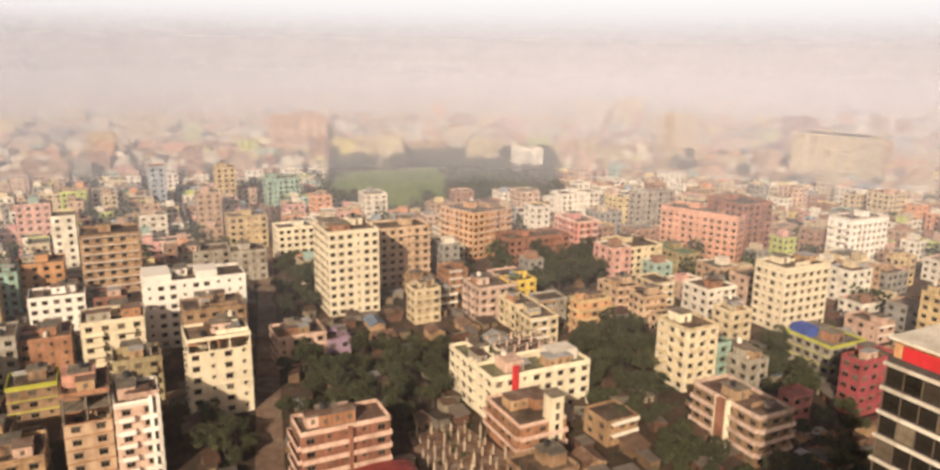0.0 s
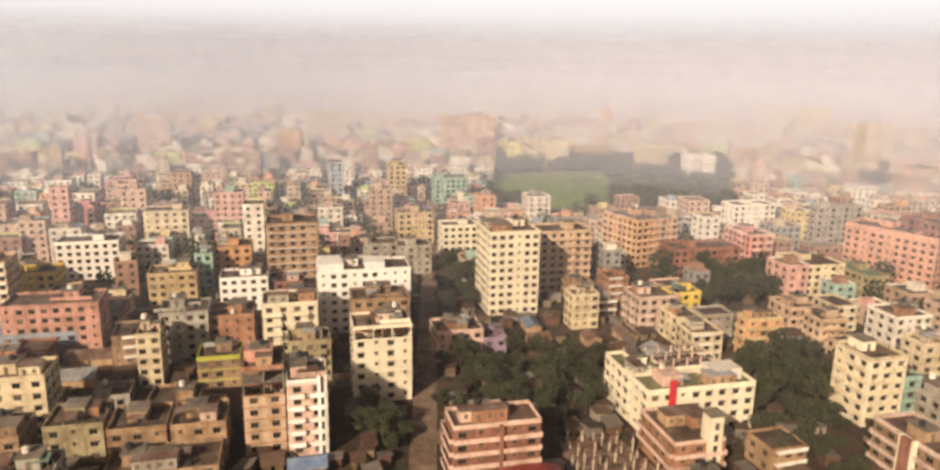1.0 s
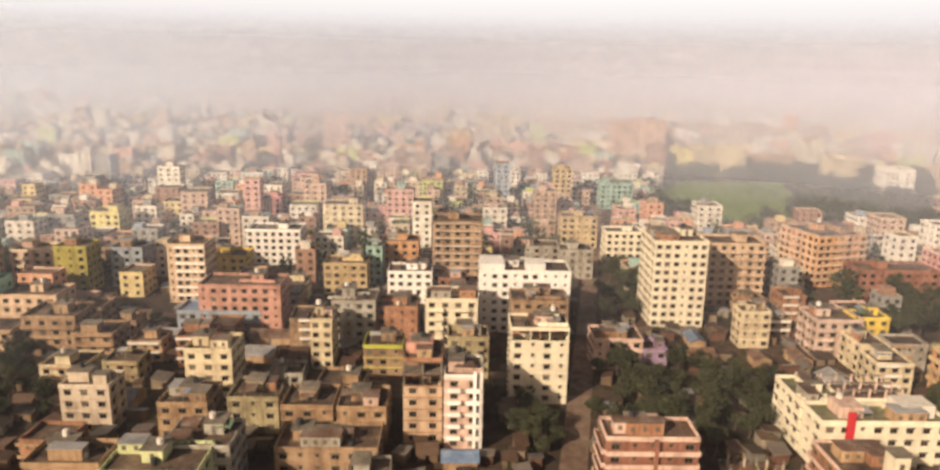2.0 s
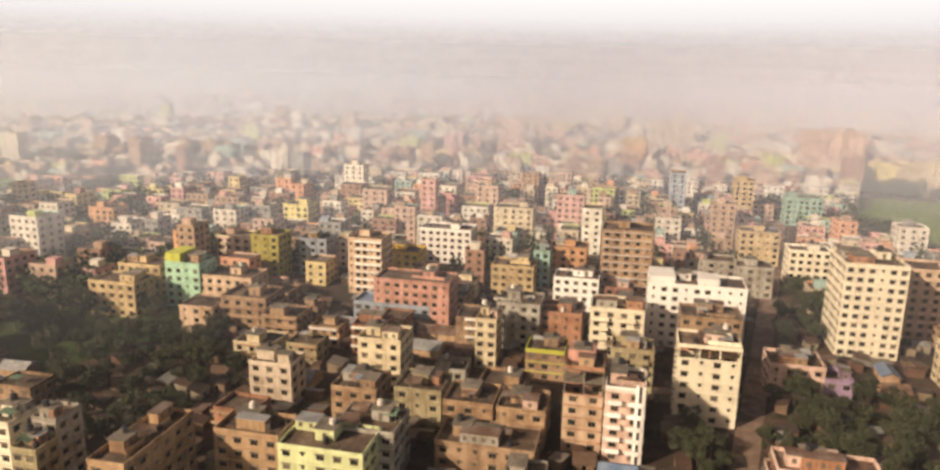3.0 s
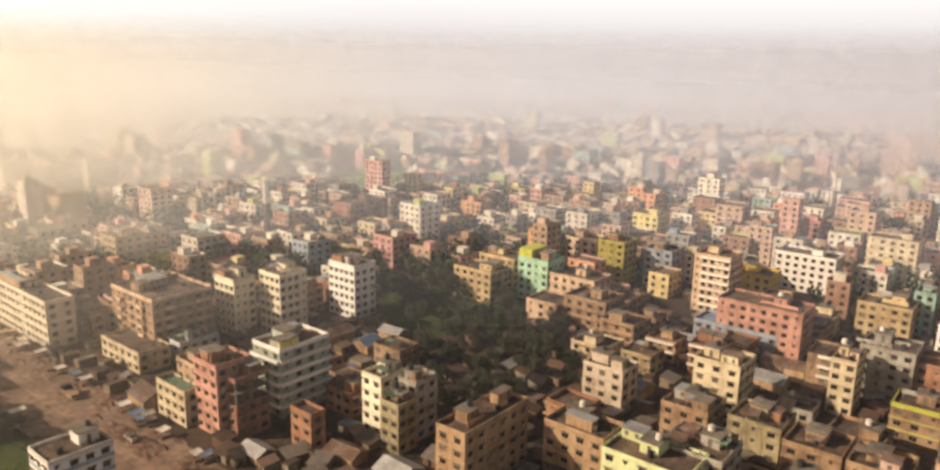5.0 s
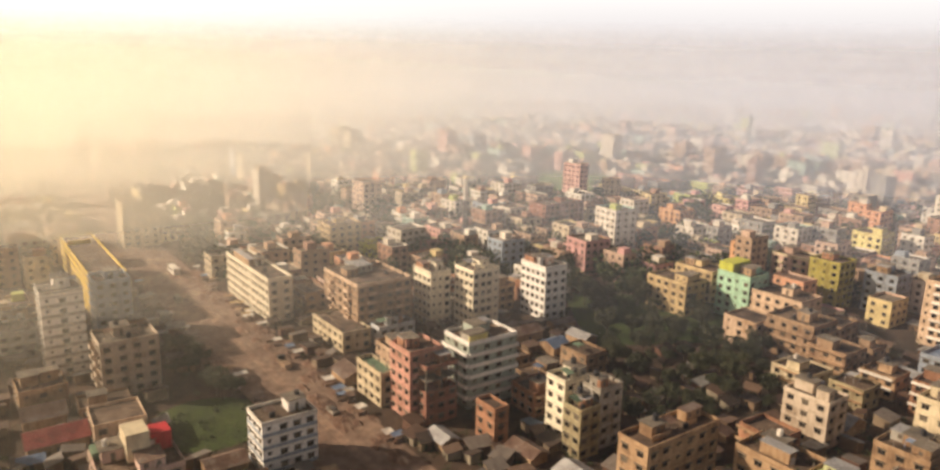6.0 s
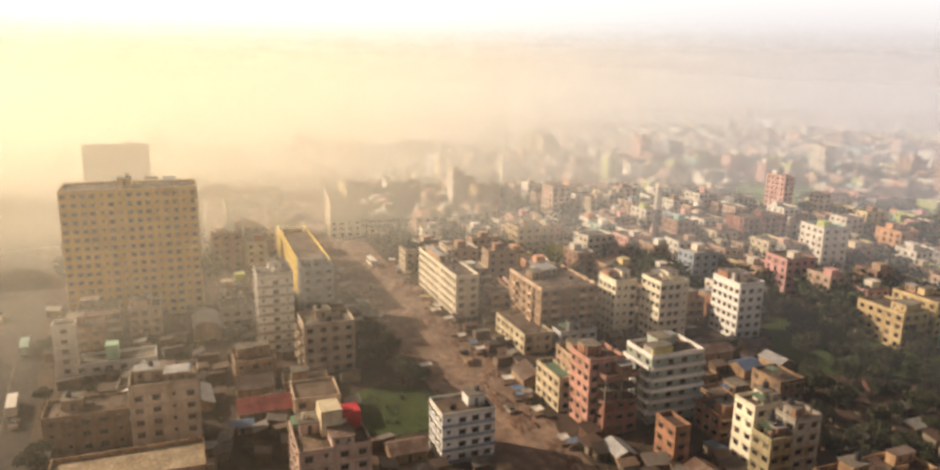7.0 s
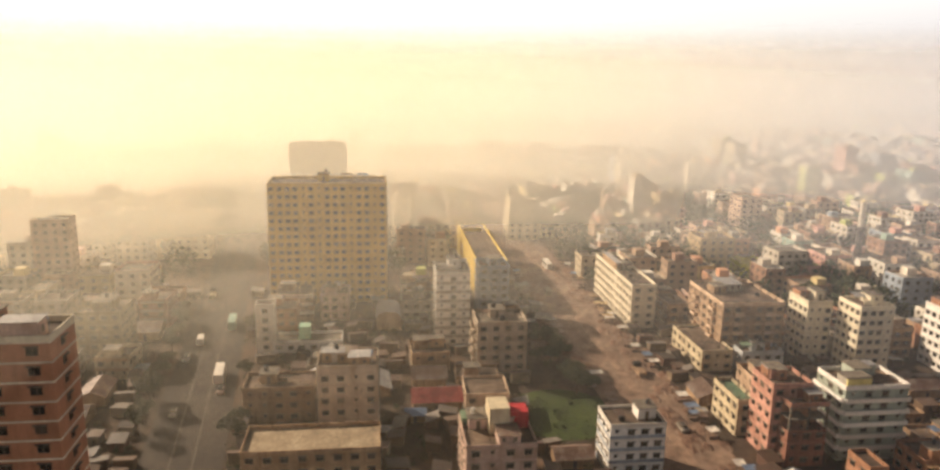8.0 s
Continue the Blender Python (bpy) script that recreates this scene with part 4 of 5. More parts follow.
striped = house(-224.5, -81.9, 11.1, 12.0, 116, 8, "bright", "white plastered eight-storey block with grey bands under the windows", "fl", "plain", trim="grey", lift=0.9)
house(-210.1, -60.8, 15.1, 12.0, 116, 5, "beige", "dull beige plastered five-storey block with stacked small balconies", "fl", "balc", roof=CONCRETE)
banded_white = house(-163.8, -14.8, 13.1, 9.6, 116, 4, "bright", "white painted four-storey block with blue-grey bands under the windows", "fl", "plain", trim="white", roof=ROOFING)
clinic = house(-146.2, -42.2, 15.3, 15.0, 116, 4, "pinkw", "pale pink plastered four-storey block with rows of small dark windows", "fl", "plain")
house(-161.2, -86.8, 15.2, 12.0, 116, 5, "beige", "dull beige plastered five-storey block with rows of small dark windows", "f", "plain", lift=1.26)
house(-157.1, -104.5, 18.2, 10.0, 116, 3, "brown", "dingy brown unplastered three-storey house with rows of small dark windows", "fr", "plain", category="house")
house(-133.2, -80.9, 29.7, 12.0, 116, 3, "tan", "grimy tan plastered three-storey house with a bare sandy roof terrace", "f", "plain", roof=SCREED, category="house", bare=True, top=0)
house(-194.2, -133.7, 5.9, 5.0, 116, 5, "white", "white plastered five-storey block with rows of small dark windows", "fr", "plain", category="tower", top=0)
house(-252.5, -143.1, 44.0, 18.0, 116, 15, "ochre", "ochre yellow painted fifteen-storey block with rows of small dark windows", "f", "plain", step=2.9)
house(-384.8, -224.0, 31.9, 20.0, 116, 14, "bright", "peach plastered fourteen-storey block with rows of small dark windows", "fr", "plain", singles=False)
house(-247.1, 207.1, 12.5, 12.0, 26, 5, "bluegrey", "blue-grey painted five-storey block with rows of small dark windows", "fr", "plain", singles=False)
white_hall = house(-201.0, -122.5, 21.6, 9.0, 116, 1, "bright", "long white one-storey hall with a flat roof", "f", "plain", roof=CONCRETE, category="hall", top=0, bare=True)
house(-281.7, -237.5, 25.9, 14.0, 116, 6, "cream", "cream plastered six-storey block with rows of small dark windows", "fr", "plain", singles=False)
house(-76.5, -97.7, 9.0, 16.0, -154, 17, "terra", "terracotta painted seventeen-storey tower with pale floor edges", "fl", "plain", trim="ivory", step=6.0)
house(-174.0, -178.3, 13.4, 14.0, 116, 5, "olive", "drab olive stained five-storey block with rows of small dark windows", "fr", "plain")
house(-258.0, -78.1, 11.1, 12.0, 116, 6, "bluegrey", "blue-grey painted six-storey block with rows of small dark windows", "fl", "plain")
house(-302.9, -97.6, 12.0, 70.0, 116, 5, "yellow", "bright yellow painted five-storey block with rows of small dark windows", "fl", "plain", top=0, singles=False)
house(196.9, 706.9, 34.4, 18.0, 26, 13, "sand", "sand-yellow plastered thirteen-storey block with rows of small dark windows", "fl", "plain", lift=1.19, singles=False)
house(152.3, 947.2, 29.6, 20.0, 26, 12, "white", "white plastered twelve-storey block with rows of small dark windows", "fl", "plain", singles=False)
house(205.8, 969.6, 33.0, 20.0, 26, 13, "cream", "cream plastered thirteen-storey block with rows of small dark windows", "fl", "plain", singles=False)
house(-8.8, 693.4, 18.2, 16.0, 26, 9, "white", "white plastered nine-storey block with rows of small dark windows", "fl", "plain", singles=False)
house(-106.1, 636.9, 15.6, 14.0, 26, 6, "lemon", "lemon yellow painted six-storey block with rows of small dark windows", "fl", "plain", lift=0.58, singles=False)
house(-88.1, 642.2, 21.2, 14.0, 26, 7, "cream", "cream plastered seven-storey block with rows of small dark windows", "fl", "plain", singles=False)
house(-65.3, 630.2, 19.6, 14.0, 26, 8, "cream", "cream plastered eight-storey block with rows of small dark windows", "fl", "plain", singles=False)
house(-40.9, 673.2, 36.9, 14.0, 26, 5, "peach", "peach plastered five-storey block with rows of small dark windows", "fl", "plain", singles=False)
house(12.9, 634.0, 23.7, 14.0, 26, 7, "cream", "cream plastered seven-storey block with rows of small dark windows", "fl", "plain", singles=False)
house(46.5, 579.8, 20.3, 14.0, 26, 7, "white", "white plastered seven-storey block with rows of small dark windows", "fl", "plain", lift=1.20, singles=False)
house(-154.5, 689.0, 48.2, 20.0, 26, 12, "pinkw", "pale pink plastered twelve-storey block with rows of small dark windows", "fl", "plain", singles=False)
house(-333.1, 772.9, 44.6, 18.0, 26, 9, "sand", "sand-yellow plastered nine-storey block with rows of small dark windows", "fl", "plain", singles=False)
house(-291.9, 602.0, 15.9, 13.0, 26, 6, "orange", "orange plastered six-storey block with rows of small dark windows", "f", "plain", lift=0.95, singles=False)
house(-146.7, 449.4, 11.0, 12.0, 26, 8, "sand", "sand-yellow plastered eight-storey block with rows of small dark windows", "fl", "plain", singles=False)
house(-115.9, 463.3, 20.2, 13.0, 26, 5, "teal", "teal painted five-storey block with rows of small dark windows", "fl", "plain", lift=0.79, singles=False)
house(-130.2, 553.0, 13.2, 12.0, 26, 5, "white", "white plastered five-storey block with rows of small dark windows", "fl", "plain", lift=0.31, singles=False)
house(-203.4, 497.9, 17.4, 12.0, 26, 4, "white", "white plastered four-storey block with rows of small dark windows", "fl", "plain", singles=False)
house(-230.6, 482.9, 15.7, 12.0, 26, 3, "cream", "cream plastered three-storey house with rows of small dark windows", "f", "plain", category="house", lift=1.51, singles=False)
house(-422.0, 599.3, 26.4, 16.0, 26, 11, "pinkw", "pale pink plastered eleven-storey block with rows of small dark windows", "fr", "plain", singles=False)
house(-300.3, 618.4, 21.5, 14.0, 26, 8, "sand", "sand-yellow plastered eight-storey block with rows of small dark windows", "f", "plain", singles=False)
house(-348.8, 805.3, 41.0, 18.0, 26, 9, "cream", "cream plastered nine-storey block with rows of small dark windows", "fl", "plain", singles=False)
house(-492.0, 347.2, 27.9, 12.0, 26, 3, "white", "white plastered three-storey house with rows of small dark windows", "fr", "plain", category="house", singles=False)
house(-371.8, 346.9, 14.5, 10.0, 26, 2, "pink", "rose pink painted two-storey house with rows of small dark windows", "fr", "plain", category="house", lift=0.26, singles=False)
house(-441.1, 242.6, 14.8, 12.0, 26, 3, "lemon", "lemon yellow painted three-storey house with rows of small dark windows", "fr", "plain", category="house", singles=False)
house(-280.7, 333.8, 11.1, 12.0, 26, 4, "pink", "rose pink painted four-storey block with rows of small dark windows", "fr", "plain", singles=False)
house(-290.7, 385.1, 14.6, 12.0, 26, 5, "pinkw", "pale pink plastered five-storey block with rows of small dark windows", "fr", "plain", singles=False)
house(-215.6, 524.1, 19.0, 12.0, 26, 5, "white", "white plastered five-storey block with rows of small dark windows", "fl", "plain", singles=False)
house(-399.2, 118.2, 28.6, 14.0, 116, 5, "redbrown", "dark red-brown brick five-storey block with rows of small dark windows", "fl", "plain", singles=False)
house(-389.3, 149.1, 21.6, 12.0, 26, 3, "white", "white plastered three-storey house with rows of small dark windows", "fr", "plain", category="house", lift=1.52, singles=False)
house(-387.8, 184.7, 14.9, 12.0, 26, 4, "orange", "orange plastered four-storey block with rows of small dark windows", "fr", "plain", lift=0.46, singles=False)
house(-353.6, -2.0, 16.4, 14.0, 116, 5, "sand", "sand-yellow plastered five-storey block with rows of small dark windows", "fl", "plain", singles=False)
house(-348.7, 14.1, 12.3, 12.0, 116, 2, "lime", "lime green painted two-storey house with rows of small dark windows", "fl", "plain", category="house", lift=0.48, singles=False)
house(-462.9, -30.2, 15.1, 14.0, 116, 5, "sand", "sand-yellow plastered five-storey block with rows of small dark windows", "fl", "plain", singles=False)
house(-382.4, -99.9, 16.5, 14.0, 116, 7, "cream", "cream plastered seven-storey block with rows of small dark windows", "fl", "plain", singles=False)


# ---- trees ----
def tree_model(seed, height, spread):
    rnd = random.Random(seed)
    g = Geo()
    fork = height * rnd.uniform(0.28, 0.36)
    lean = Vector((rnd.uniform(-0.3, 0.3), rnd.uniform(-0.3, 0.3), fork))
    g.tube((0, 0, 0), lean * 0.5, 0.30, 0.24, 8)
    g.tube(lean * 0.5, lean, 0.24, 0.19, 8)
    leaves = Geo()
    n = rnd.randint(6, 8)
    for i in range(n):
        t = 2 * math.pi * i / n + rnd.uniform(-0.4, 0.4)
        out = spread * rnd.uniform(0.35, 0.75) * (0.35 if i == 0 else 1)
        tip = Vector((out * math.cos(t), out * math.sin(t), height * (rnd.uniform(0.55, 0.8) if i else 0.86)))
        mid = lean.lerp(tip, 0.5) + Vector((0, 0, -0.25))
        g.tube(lean, mid, 0.13, 0.08, 6)
        g.tube(mid, tip, 0.08, 0.03, 5)
        leaf_cloud(leaves, rnd, tip, spread * rnd.uniform(0.30, 0.46), 150, 0.42)
        leaf_cloud(leaves, rnd, mid + Vector((0, 0, 0.8)), spread * 0.26, 50, 0.4)
    return (("trunk", g.mesh("trunk", BARK)), ("crown", leaves.mesh("crown", LEAF)))


TREES = [tree_model(11, 8.5, 4.6), tree_model(12, 10.5, 5.2), tree_model(13, 7.0, 4.0), tree_model(14, 12.0, 5.0)]
PLANTED = []


def palm(x, y, height, yaw):
    ob = thing("palm_tree", x, y, 0, yaw, "slender palm with drooping dark fronds", "palm tree", "town trees")
    g = Geo()
    pts = [Vector((0.5 * math.sin(i * 0.35), 0, height * i / 6)) for i in range(7)]
    for a, b in zip(pts, pts[1:]):
        g.tube(a, b, 0.2, 0.18, 7)
    part("trunk", g.mesh("trunk", BARK), ob)
    for k in range(13):
        g = Geo()
        t, up = 2 * math.pi * k / 13, 0.9 if k % 2 else 0.3
        prev = pts[-1]
        for i in range(1, 8):
            s = i / 7
            q = pts[-1] + Vector((math.cos(t) * 2.9 * s, math.sin(t) * 2.9 * s, up * 1.6 * s - 2.3 * s * s))
            side = Vector((-math.sin(t), math.cos(t), -0.5)) * (0.55 * (1.05 - s))
            side2 = Vector((math.sin(t), -math.cos(t), -0.5)) * (0.55 * (1.05 - s))
            g.poly([prev, q, q + side, prev + side])
            g.poly([prev, prev + side2, q + side2, q])
            prev = q
        part("frond", g.mesh("frond", LEAF), ob)
    return ob


def road_gap(x, y):
    """Distance to the nearest road edge, in metres."""
    best = 999.0
    for rx, ry, yaw, back, ahead, half in ((-153.5, 7.5, 116, 60, 900, 11.5), (-125, -111, 122, 70, 800, 9.5), (-43, 150, 15, 40, 330, 3.3)):
        u = toward(yaw)
        dx, dy = x - rx, y - ry
        along, off = dx * u.x + dy * u.y, abs(dx * u.y - dy * u.x)
        if -back < along < ahead:
            best = min(best, off - half)
    return best


def inside(poly, x, y):
    hit = False
    for (x0, y0), (x1, y1) in zip(poly, poly[1:] + poly[:1]):
        if (y0 > y) != (y1 > y) and x < (x1 - x0) * (y - y0) / (y1 - y0) + x0:
            hit = not hit
    return hit


def plant(x, y, scale, rnd):
    if len(PLANTED) >= 300 or not clear_of(x, y, 2.6 * scale) or road_gap(x, y) < 1.5 * scale:
        return
    if any(math.hypot(x - a, y - b) < 3.0 * (scale + s) * 0.75 for a, b, s in PLANTED):
        return
    PLANTED.append((x, y, scale))
    model = rnd.choice(TREES)
    ob = thing("tree", x, y, 0, 0, "dusty dark green broadleaf tree with an uneven crown", "tree", "town trees")
    ob.matrix_world = pose(x, y, 0, 0, 0, rnd.uniform(0, 360)) @ Matrix.Diagonal((scale, scale, scale * rnd.uniform(0.85, 1.1), 1))
    for name, me in model:
        part(name, me, ob)


GROVE_MIDDLE = [(-60, 214), (-34, 218), (2, 219), (-2, 196), (-14, 173), (-47, 176)]
GROVE_EAST = [(36, 240), (70, 238), (54, 176), (32, 180)]
GROVE_LANE = [(-68, 172), (-52, 172), (-38, 150), (-56, 150)]
GROVE_CRIMSON = [(90, 222), (125, 228), (101, 172), (80, 170)]
GROVE_PARK = [(-296, 88), (-288, 150), (-250, 134), (-218, 118), (-222, 96), (-240, 78)]
GROVE_SHEDS = [(-222, 86), (-214, 140), (-166, 112), (-168, 70)]
GROVE_BLOCK = [(30, 342), (66, 342), (56, 284), (28, 284)]
GROVE_SLIT = [(-84, 316), (-66, 316), (-54, 252), (-66, 250)]
GROVE_TWIN = [(44, 148), (46, 178), (62, 150), (92, 166), (98, 156), (74, 144)]
GROVE_VERGE = [(-246, -58), (-220, -36), (-198, -22), (-192, -30), (-214, -50)]
OPEN = [[(-112, 588), (-80, 455), (-14, 445), (-12, 560), (-26, 628)], [(-630, 160), (-486, 122), (-480, 166), (-600, 228)],
        [(-200, -50), (-206, -28), (-171, -20), (-162, -40)]]
WOODS_FAR = [(-132, 690), (80, 710), (62, 476), (-10, 440), (-90, 438)]
YARDS = [(-64, 254), (2, 254), (10, 210), (-62, 213)]
PARK_EDGE = [(-268, 60), (-272, 92), (-226, 98), (-214, 62)]
SITE = [(-14, 172), (-1, 176), (18, 152), (-8, 146)]
rnd = random.Random(5)
for poly, tries, lo, hi in ((GROVE_MIDDLE, 150, 0.55, 0.95), (GROVE_EAST, 130, 0.6, 1.0), (GROVE_LANE, 40, 0.5, 0.8), (GROVE_CRIMSON, 90, 0.7, 1.05), (GROVE_PARK, 70, 0.8, 1.2), (GROVE_SHEDS, 110, 0.5, 0.95),
                            (GROVE_BLOCK, 90, 0.9, 1.2), (GROVE_SLIT, 40, 0.8, 1.1), (GROVE_VERGE, 60, 0.6, 0.95), (GROVE_TWIN, 90, 0.5, 0.85)):
    xs, ys = [p[0] for p in poly], [p[1] for p in poly]
    for _ in range(tries):
        x, y = rnd.uniform(min(xs), max(xs)), rnd.uniform(min(ys), max(ys))
        if inside(poly, x, y):
            plant(x, y, rnd.uniform(lo, hi), rnd)
for x, y, s in ((78, 151, 0.8), (86, 154, 0.85), (70, 148, 0.7), (57, 158, 0.75), (54, 168, 0.8), (60, 147, 0.7), (47, 158, 0.7), (93, 160, 0.8), (97, 170, 0.9), (88, 146, 0.8), (79, 141, 0.7)):
    plant(x, y, s, rnd)
for k in range(34):  # along the avenue and beside the boulevard
    dist, side = 10 + 6.5 * k + rnd.uniform(-2, 2), -1 if k % 3 else 1
    ax, ay = -125 + toward(122).x * dist, -111 + toward(122).y * dist
    plant(ax + toward(122).y * side * 12.0, ay - toward(122).x * side * 12.0, rnd.uniform(0.6, 0.95), rnd)
for x, y, s in ((-160, -4, 0.6), (-155, -6, 0.55), (-203, -30, 0.7), (-196, -27, 0.6), (-212, -36, 0.75), (-205, -44, 0.7), (-188, -21, 0.55)):
    plant(x, y, s, rnd)
palm(38.0, 168.0, 9.0, 20)
palm(69.0, 158.0, 8.0, 140)


# ---- low houses and sheds between them ----
YARD_WEST = [(-184, -142), (-214, -132), (-244, -104), (-228, -90), (-176, -112)]
YARD_CLINIC = [(-186, -78), (-190, -56), (-160, -56), (-158, -76)]
GROVES = [YARD_WEST, YARD_CLINIC, GROVE_MIDDLE, GROVE_EAST, GROVE_LANE, GROVE_PARK, GROVE_BLOCK, GROVE_SLIT, SITE, WOODS_FAR] + OPEN


def free_plot(x, y, r):
    return clear_of(x, y, r) and road_gap(x, y) > r and not any(inside(p, x, y) for p in GROVES) and all(math.hypot(x - a, y - b) > r + 2.2 * s for a, b, s in PLANTED)


def shed(x, y, w, d, yaw, h, mat, label):
    """A one-storey shed: walls with a doorway, and a ridged tin roof on overhanging eaves."""
    BUILT.append((x, y, yaw, w, d))
    ob = thing("shed", x, y, 0, yaw, label, "shed", "tin sheds")
    g = Geo()
    rise = d * 0.22
    g.box(-w / 2, w / 2, -d / 2, d / 2, 0, h, 0, "tb")
    for sx in (-1, 1):
        g.poly([(sx * w / 2, -d / 2, h), (sx * w / 2, d / 2, h), (sx * w / 2, 0, h + rise)])
    part("wall", g.mesh("wall", PAINT["tan"]), ob)
    g = Geo()
    e, n = 0.5, max(4, int(w / 0.9))
    for sy in (-1, 1):
        for i in range(n):
            x0, x1 = -w / 2 - e + (w + 2 * e) * i / n, -w / 2 - e + (w + 2 * e) * (i + 1) / n
            up = 0.05 if i % 2 else 0.0
            z0, z1 = h - rise * e / (d / 2) + up + 0.03, h + rise + up + 0.03
            g.poly([(x0, sy * (d / 2 + e), z0), (x1, sy * (d / 2 + e), z0), (x1, 0, z1), (x0, 0, z1)])
            g.poly([(x0, sy * (d / 2 + e), z0 - 0.05), (x1, sy * (d / 2 + e), z0 - 0.05), (x1, 0, z1 - 0.05), (x0, 0, z1 - 0.05)])
    part("roof", g.mesh("roof", mat), ob, "ridged sheets of corrugated tin")
    g = Geo()
    g.box(-0.5, 0.5, -d / 2 - 0.05, -d / 2 - 0.003, 0, min(2.0, h - 0.3), 0, "n")
    part("door", g.mesh("door", FRAME), ob)
    return ob


rnd = random.Random(21)
LOW = ("cream", "tan", "brown", "brown", "brick", "grey", "pinkw", "olive", "peach", "tan", "brown", "redbrown", "grey", "brick")
LOW_WORD = {"cream": "cream", "tan": "tan", "sand": "sand-yellow", "brown": "brown unplastered", "brick": "brick-red", "grey": "grey concrete", "pinkw": "pale pink", "white": "off-white", "olive": "olive stained",
            "peach": "peach", "redbrown": "dark red-brown"}
WORDS = ("zero", "one", "two", "three", "four", "five", "six", "seven")
c26, s26 = math.cos(radians(26)), math.sin(radians(26))
made = 0
plots = []
for i in range(-28, 29):
    for j in range(-28, 29):
        u, v = i * 15.5 + rnd.uniform(-2.5, 2.5), j * 15.5 + rnd.uniform(-2.5, 2.5)
        x, y = u * c26 - v * s26, u * s26 + v * c26
        r, a = math.hypot(x, y), math.degrees(math.atan2(-x, y))
        if 128 < r < 292 and -44 < a < 156:
            plots.append((r, x, y))
plots.sort()
for r, x, y in plots:
    w, d = rnd.uniform(8.5, 13), rnd.uniform(8.5, 13)
    floors = rnd.choice((1, 1, 2, 2)) if r < 225 else rnd.choice((2, 2, 3, 3))
    paint, tin, turn = rnd.choice(LOW), rnd.random(), rnd.choice((26, 116, 206, 296)) + rnd.uniform(-4, 4)
    roll = rnd.random()
    if not free_plot(x, y, 6.4):
        if r < 260 and rnd.random() < 0.5:
            plant(x + rnd.uniform(-6, 6), y + rnd.uniform(-6, 6), rnd.uniform(0.4, 0.8), rnd)
        continue
    if inside(GROVE_SHEDS, x, y) or inside(YARDS, x, y) or inside(PARK_EDGE, x, y) or (r < 172 and roll < 0.75):
        roll, w, d = 0.0, w * 0.7, d * 0.75
    if roll < (0.36 if r < 240 else 0.12):
        mat, word = ((RUST, "rusty brown"), (TIN, "pale grey"), (RUST, "rusty brown"), (TIN, "pale grey"), (RUST, "rusty brown"), (BLUE_TIN, "faded blue"))[int(tin * 6)]
        shed(x, y, w, d * 0.75, turn, rnd.uniform(2.4, 3.2), mat, word + " corrugated tin shed among taller houses")
    elif roll < 0.80:
        house(x, y, w, d, turn, floors, paint, f"{LOW_WORD[paint]} {WORDS[floors]}-storey town house with a flat stained roof", "", "plain", category="house", singles=False, top=1 if rnd.random() < 0.6 else 0)
    else:
        for _ in range(3):
            plant(x + rnd.uniform(-5, 5), y + rnd.uniform(-5, 5), rnd.uniform(0.6, 1.0), rnd)


# ---- shacks and scrub that fill the yards between the houses ----
def shack(g, rnd, m, w, d):
    """Lean-to of planks and tin: walls with a doorway, a sloping sheet roof with overhangs."""
    h0, h1, e, t = rnd.uniform(2.0, 2.4), rnd.uniform(2.5, 3.2), rnd.uniform(0.2, 0.5), 0.06
    at = lambda x, y, z: tuple(m @ Vector((x, y, z)))
    x, y = w / 2, d / 2
    g.v += [at(*p) for p in ((-x, -y, 0), (x, -y, 0), (x, y, 0), (-x, y, 0), (-x, -y, h0), (x, -y, h0), (x, y, h1), (-x, y, h1), (-0.4, -y, 0), (0.45, -y, 0), (0.45, -y, 1.8), (-0.4, -y, 1.8))]
    n = len(g.v) - 12
    g.f += [tuple(n + i for i in q) for q in ((0, 8, 11, 10, 9, 1, 5, 4), (1, 2, 6, 5), (2, 3, 7, 6), (3, 0, 4, 7))]
    g.m += [0] * 4
    s = (h1 - h0) / d
    n, k = len(g.v), max(2, int(w / 1.2))
    for i in range(k + 1):
        px, up = -x - e + (w + 2 * e) * i / k, (0.05 if i % 2 else 0.0)
        for py in (-y - e, y + e):
            z = h0 + s * (py + y) + 0.03 + up
            g.v += [at(px, py, z), at(px, py, z + t)]
    for i in range(k):
        a, b = n + 4 * i, n + 4 * i + 4
        g.f += [(a + 1, b + 1, b + 3, a + 3), (a, a + 2, b + 2, b), (a, b, b + 1, a + 1), (a + 2, a + 3, b + 3, b + 2)]
        g.m += [1] * 4
    g.f += [(n, n + 1, n + 3, n + 2), (n + 4 * k, n + 4 * k + 2, n + 4 * k + 3, n + 4 * k + 1)]
    g.m += [1] * 2


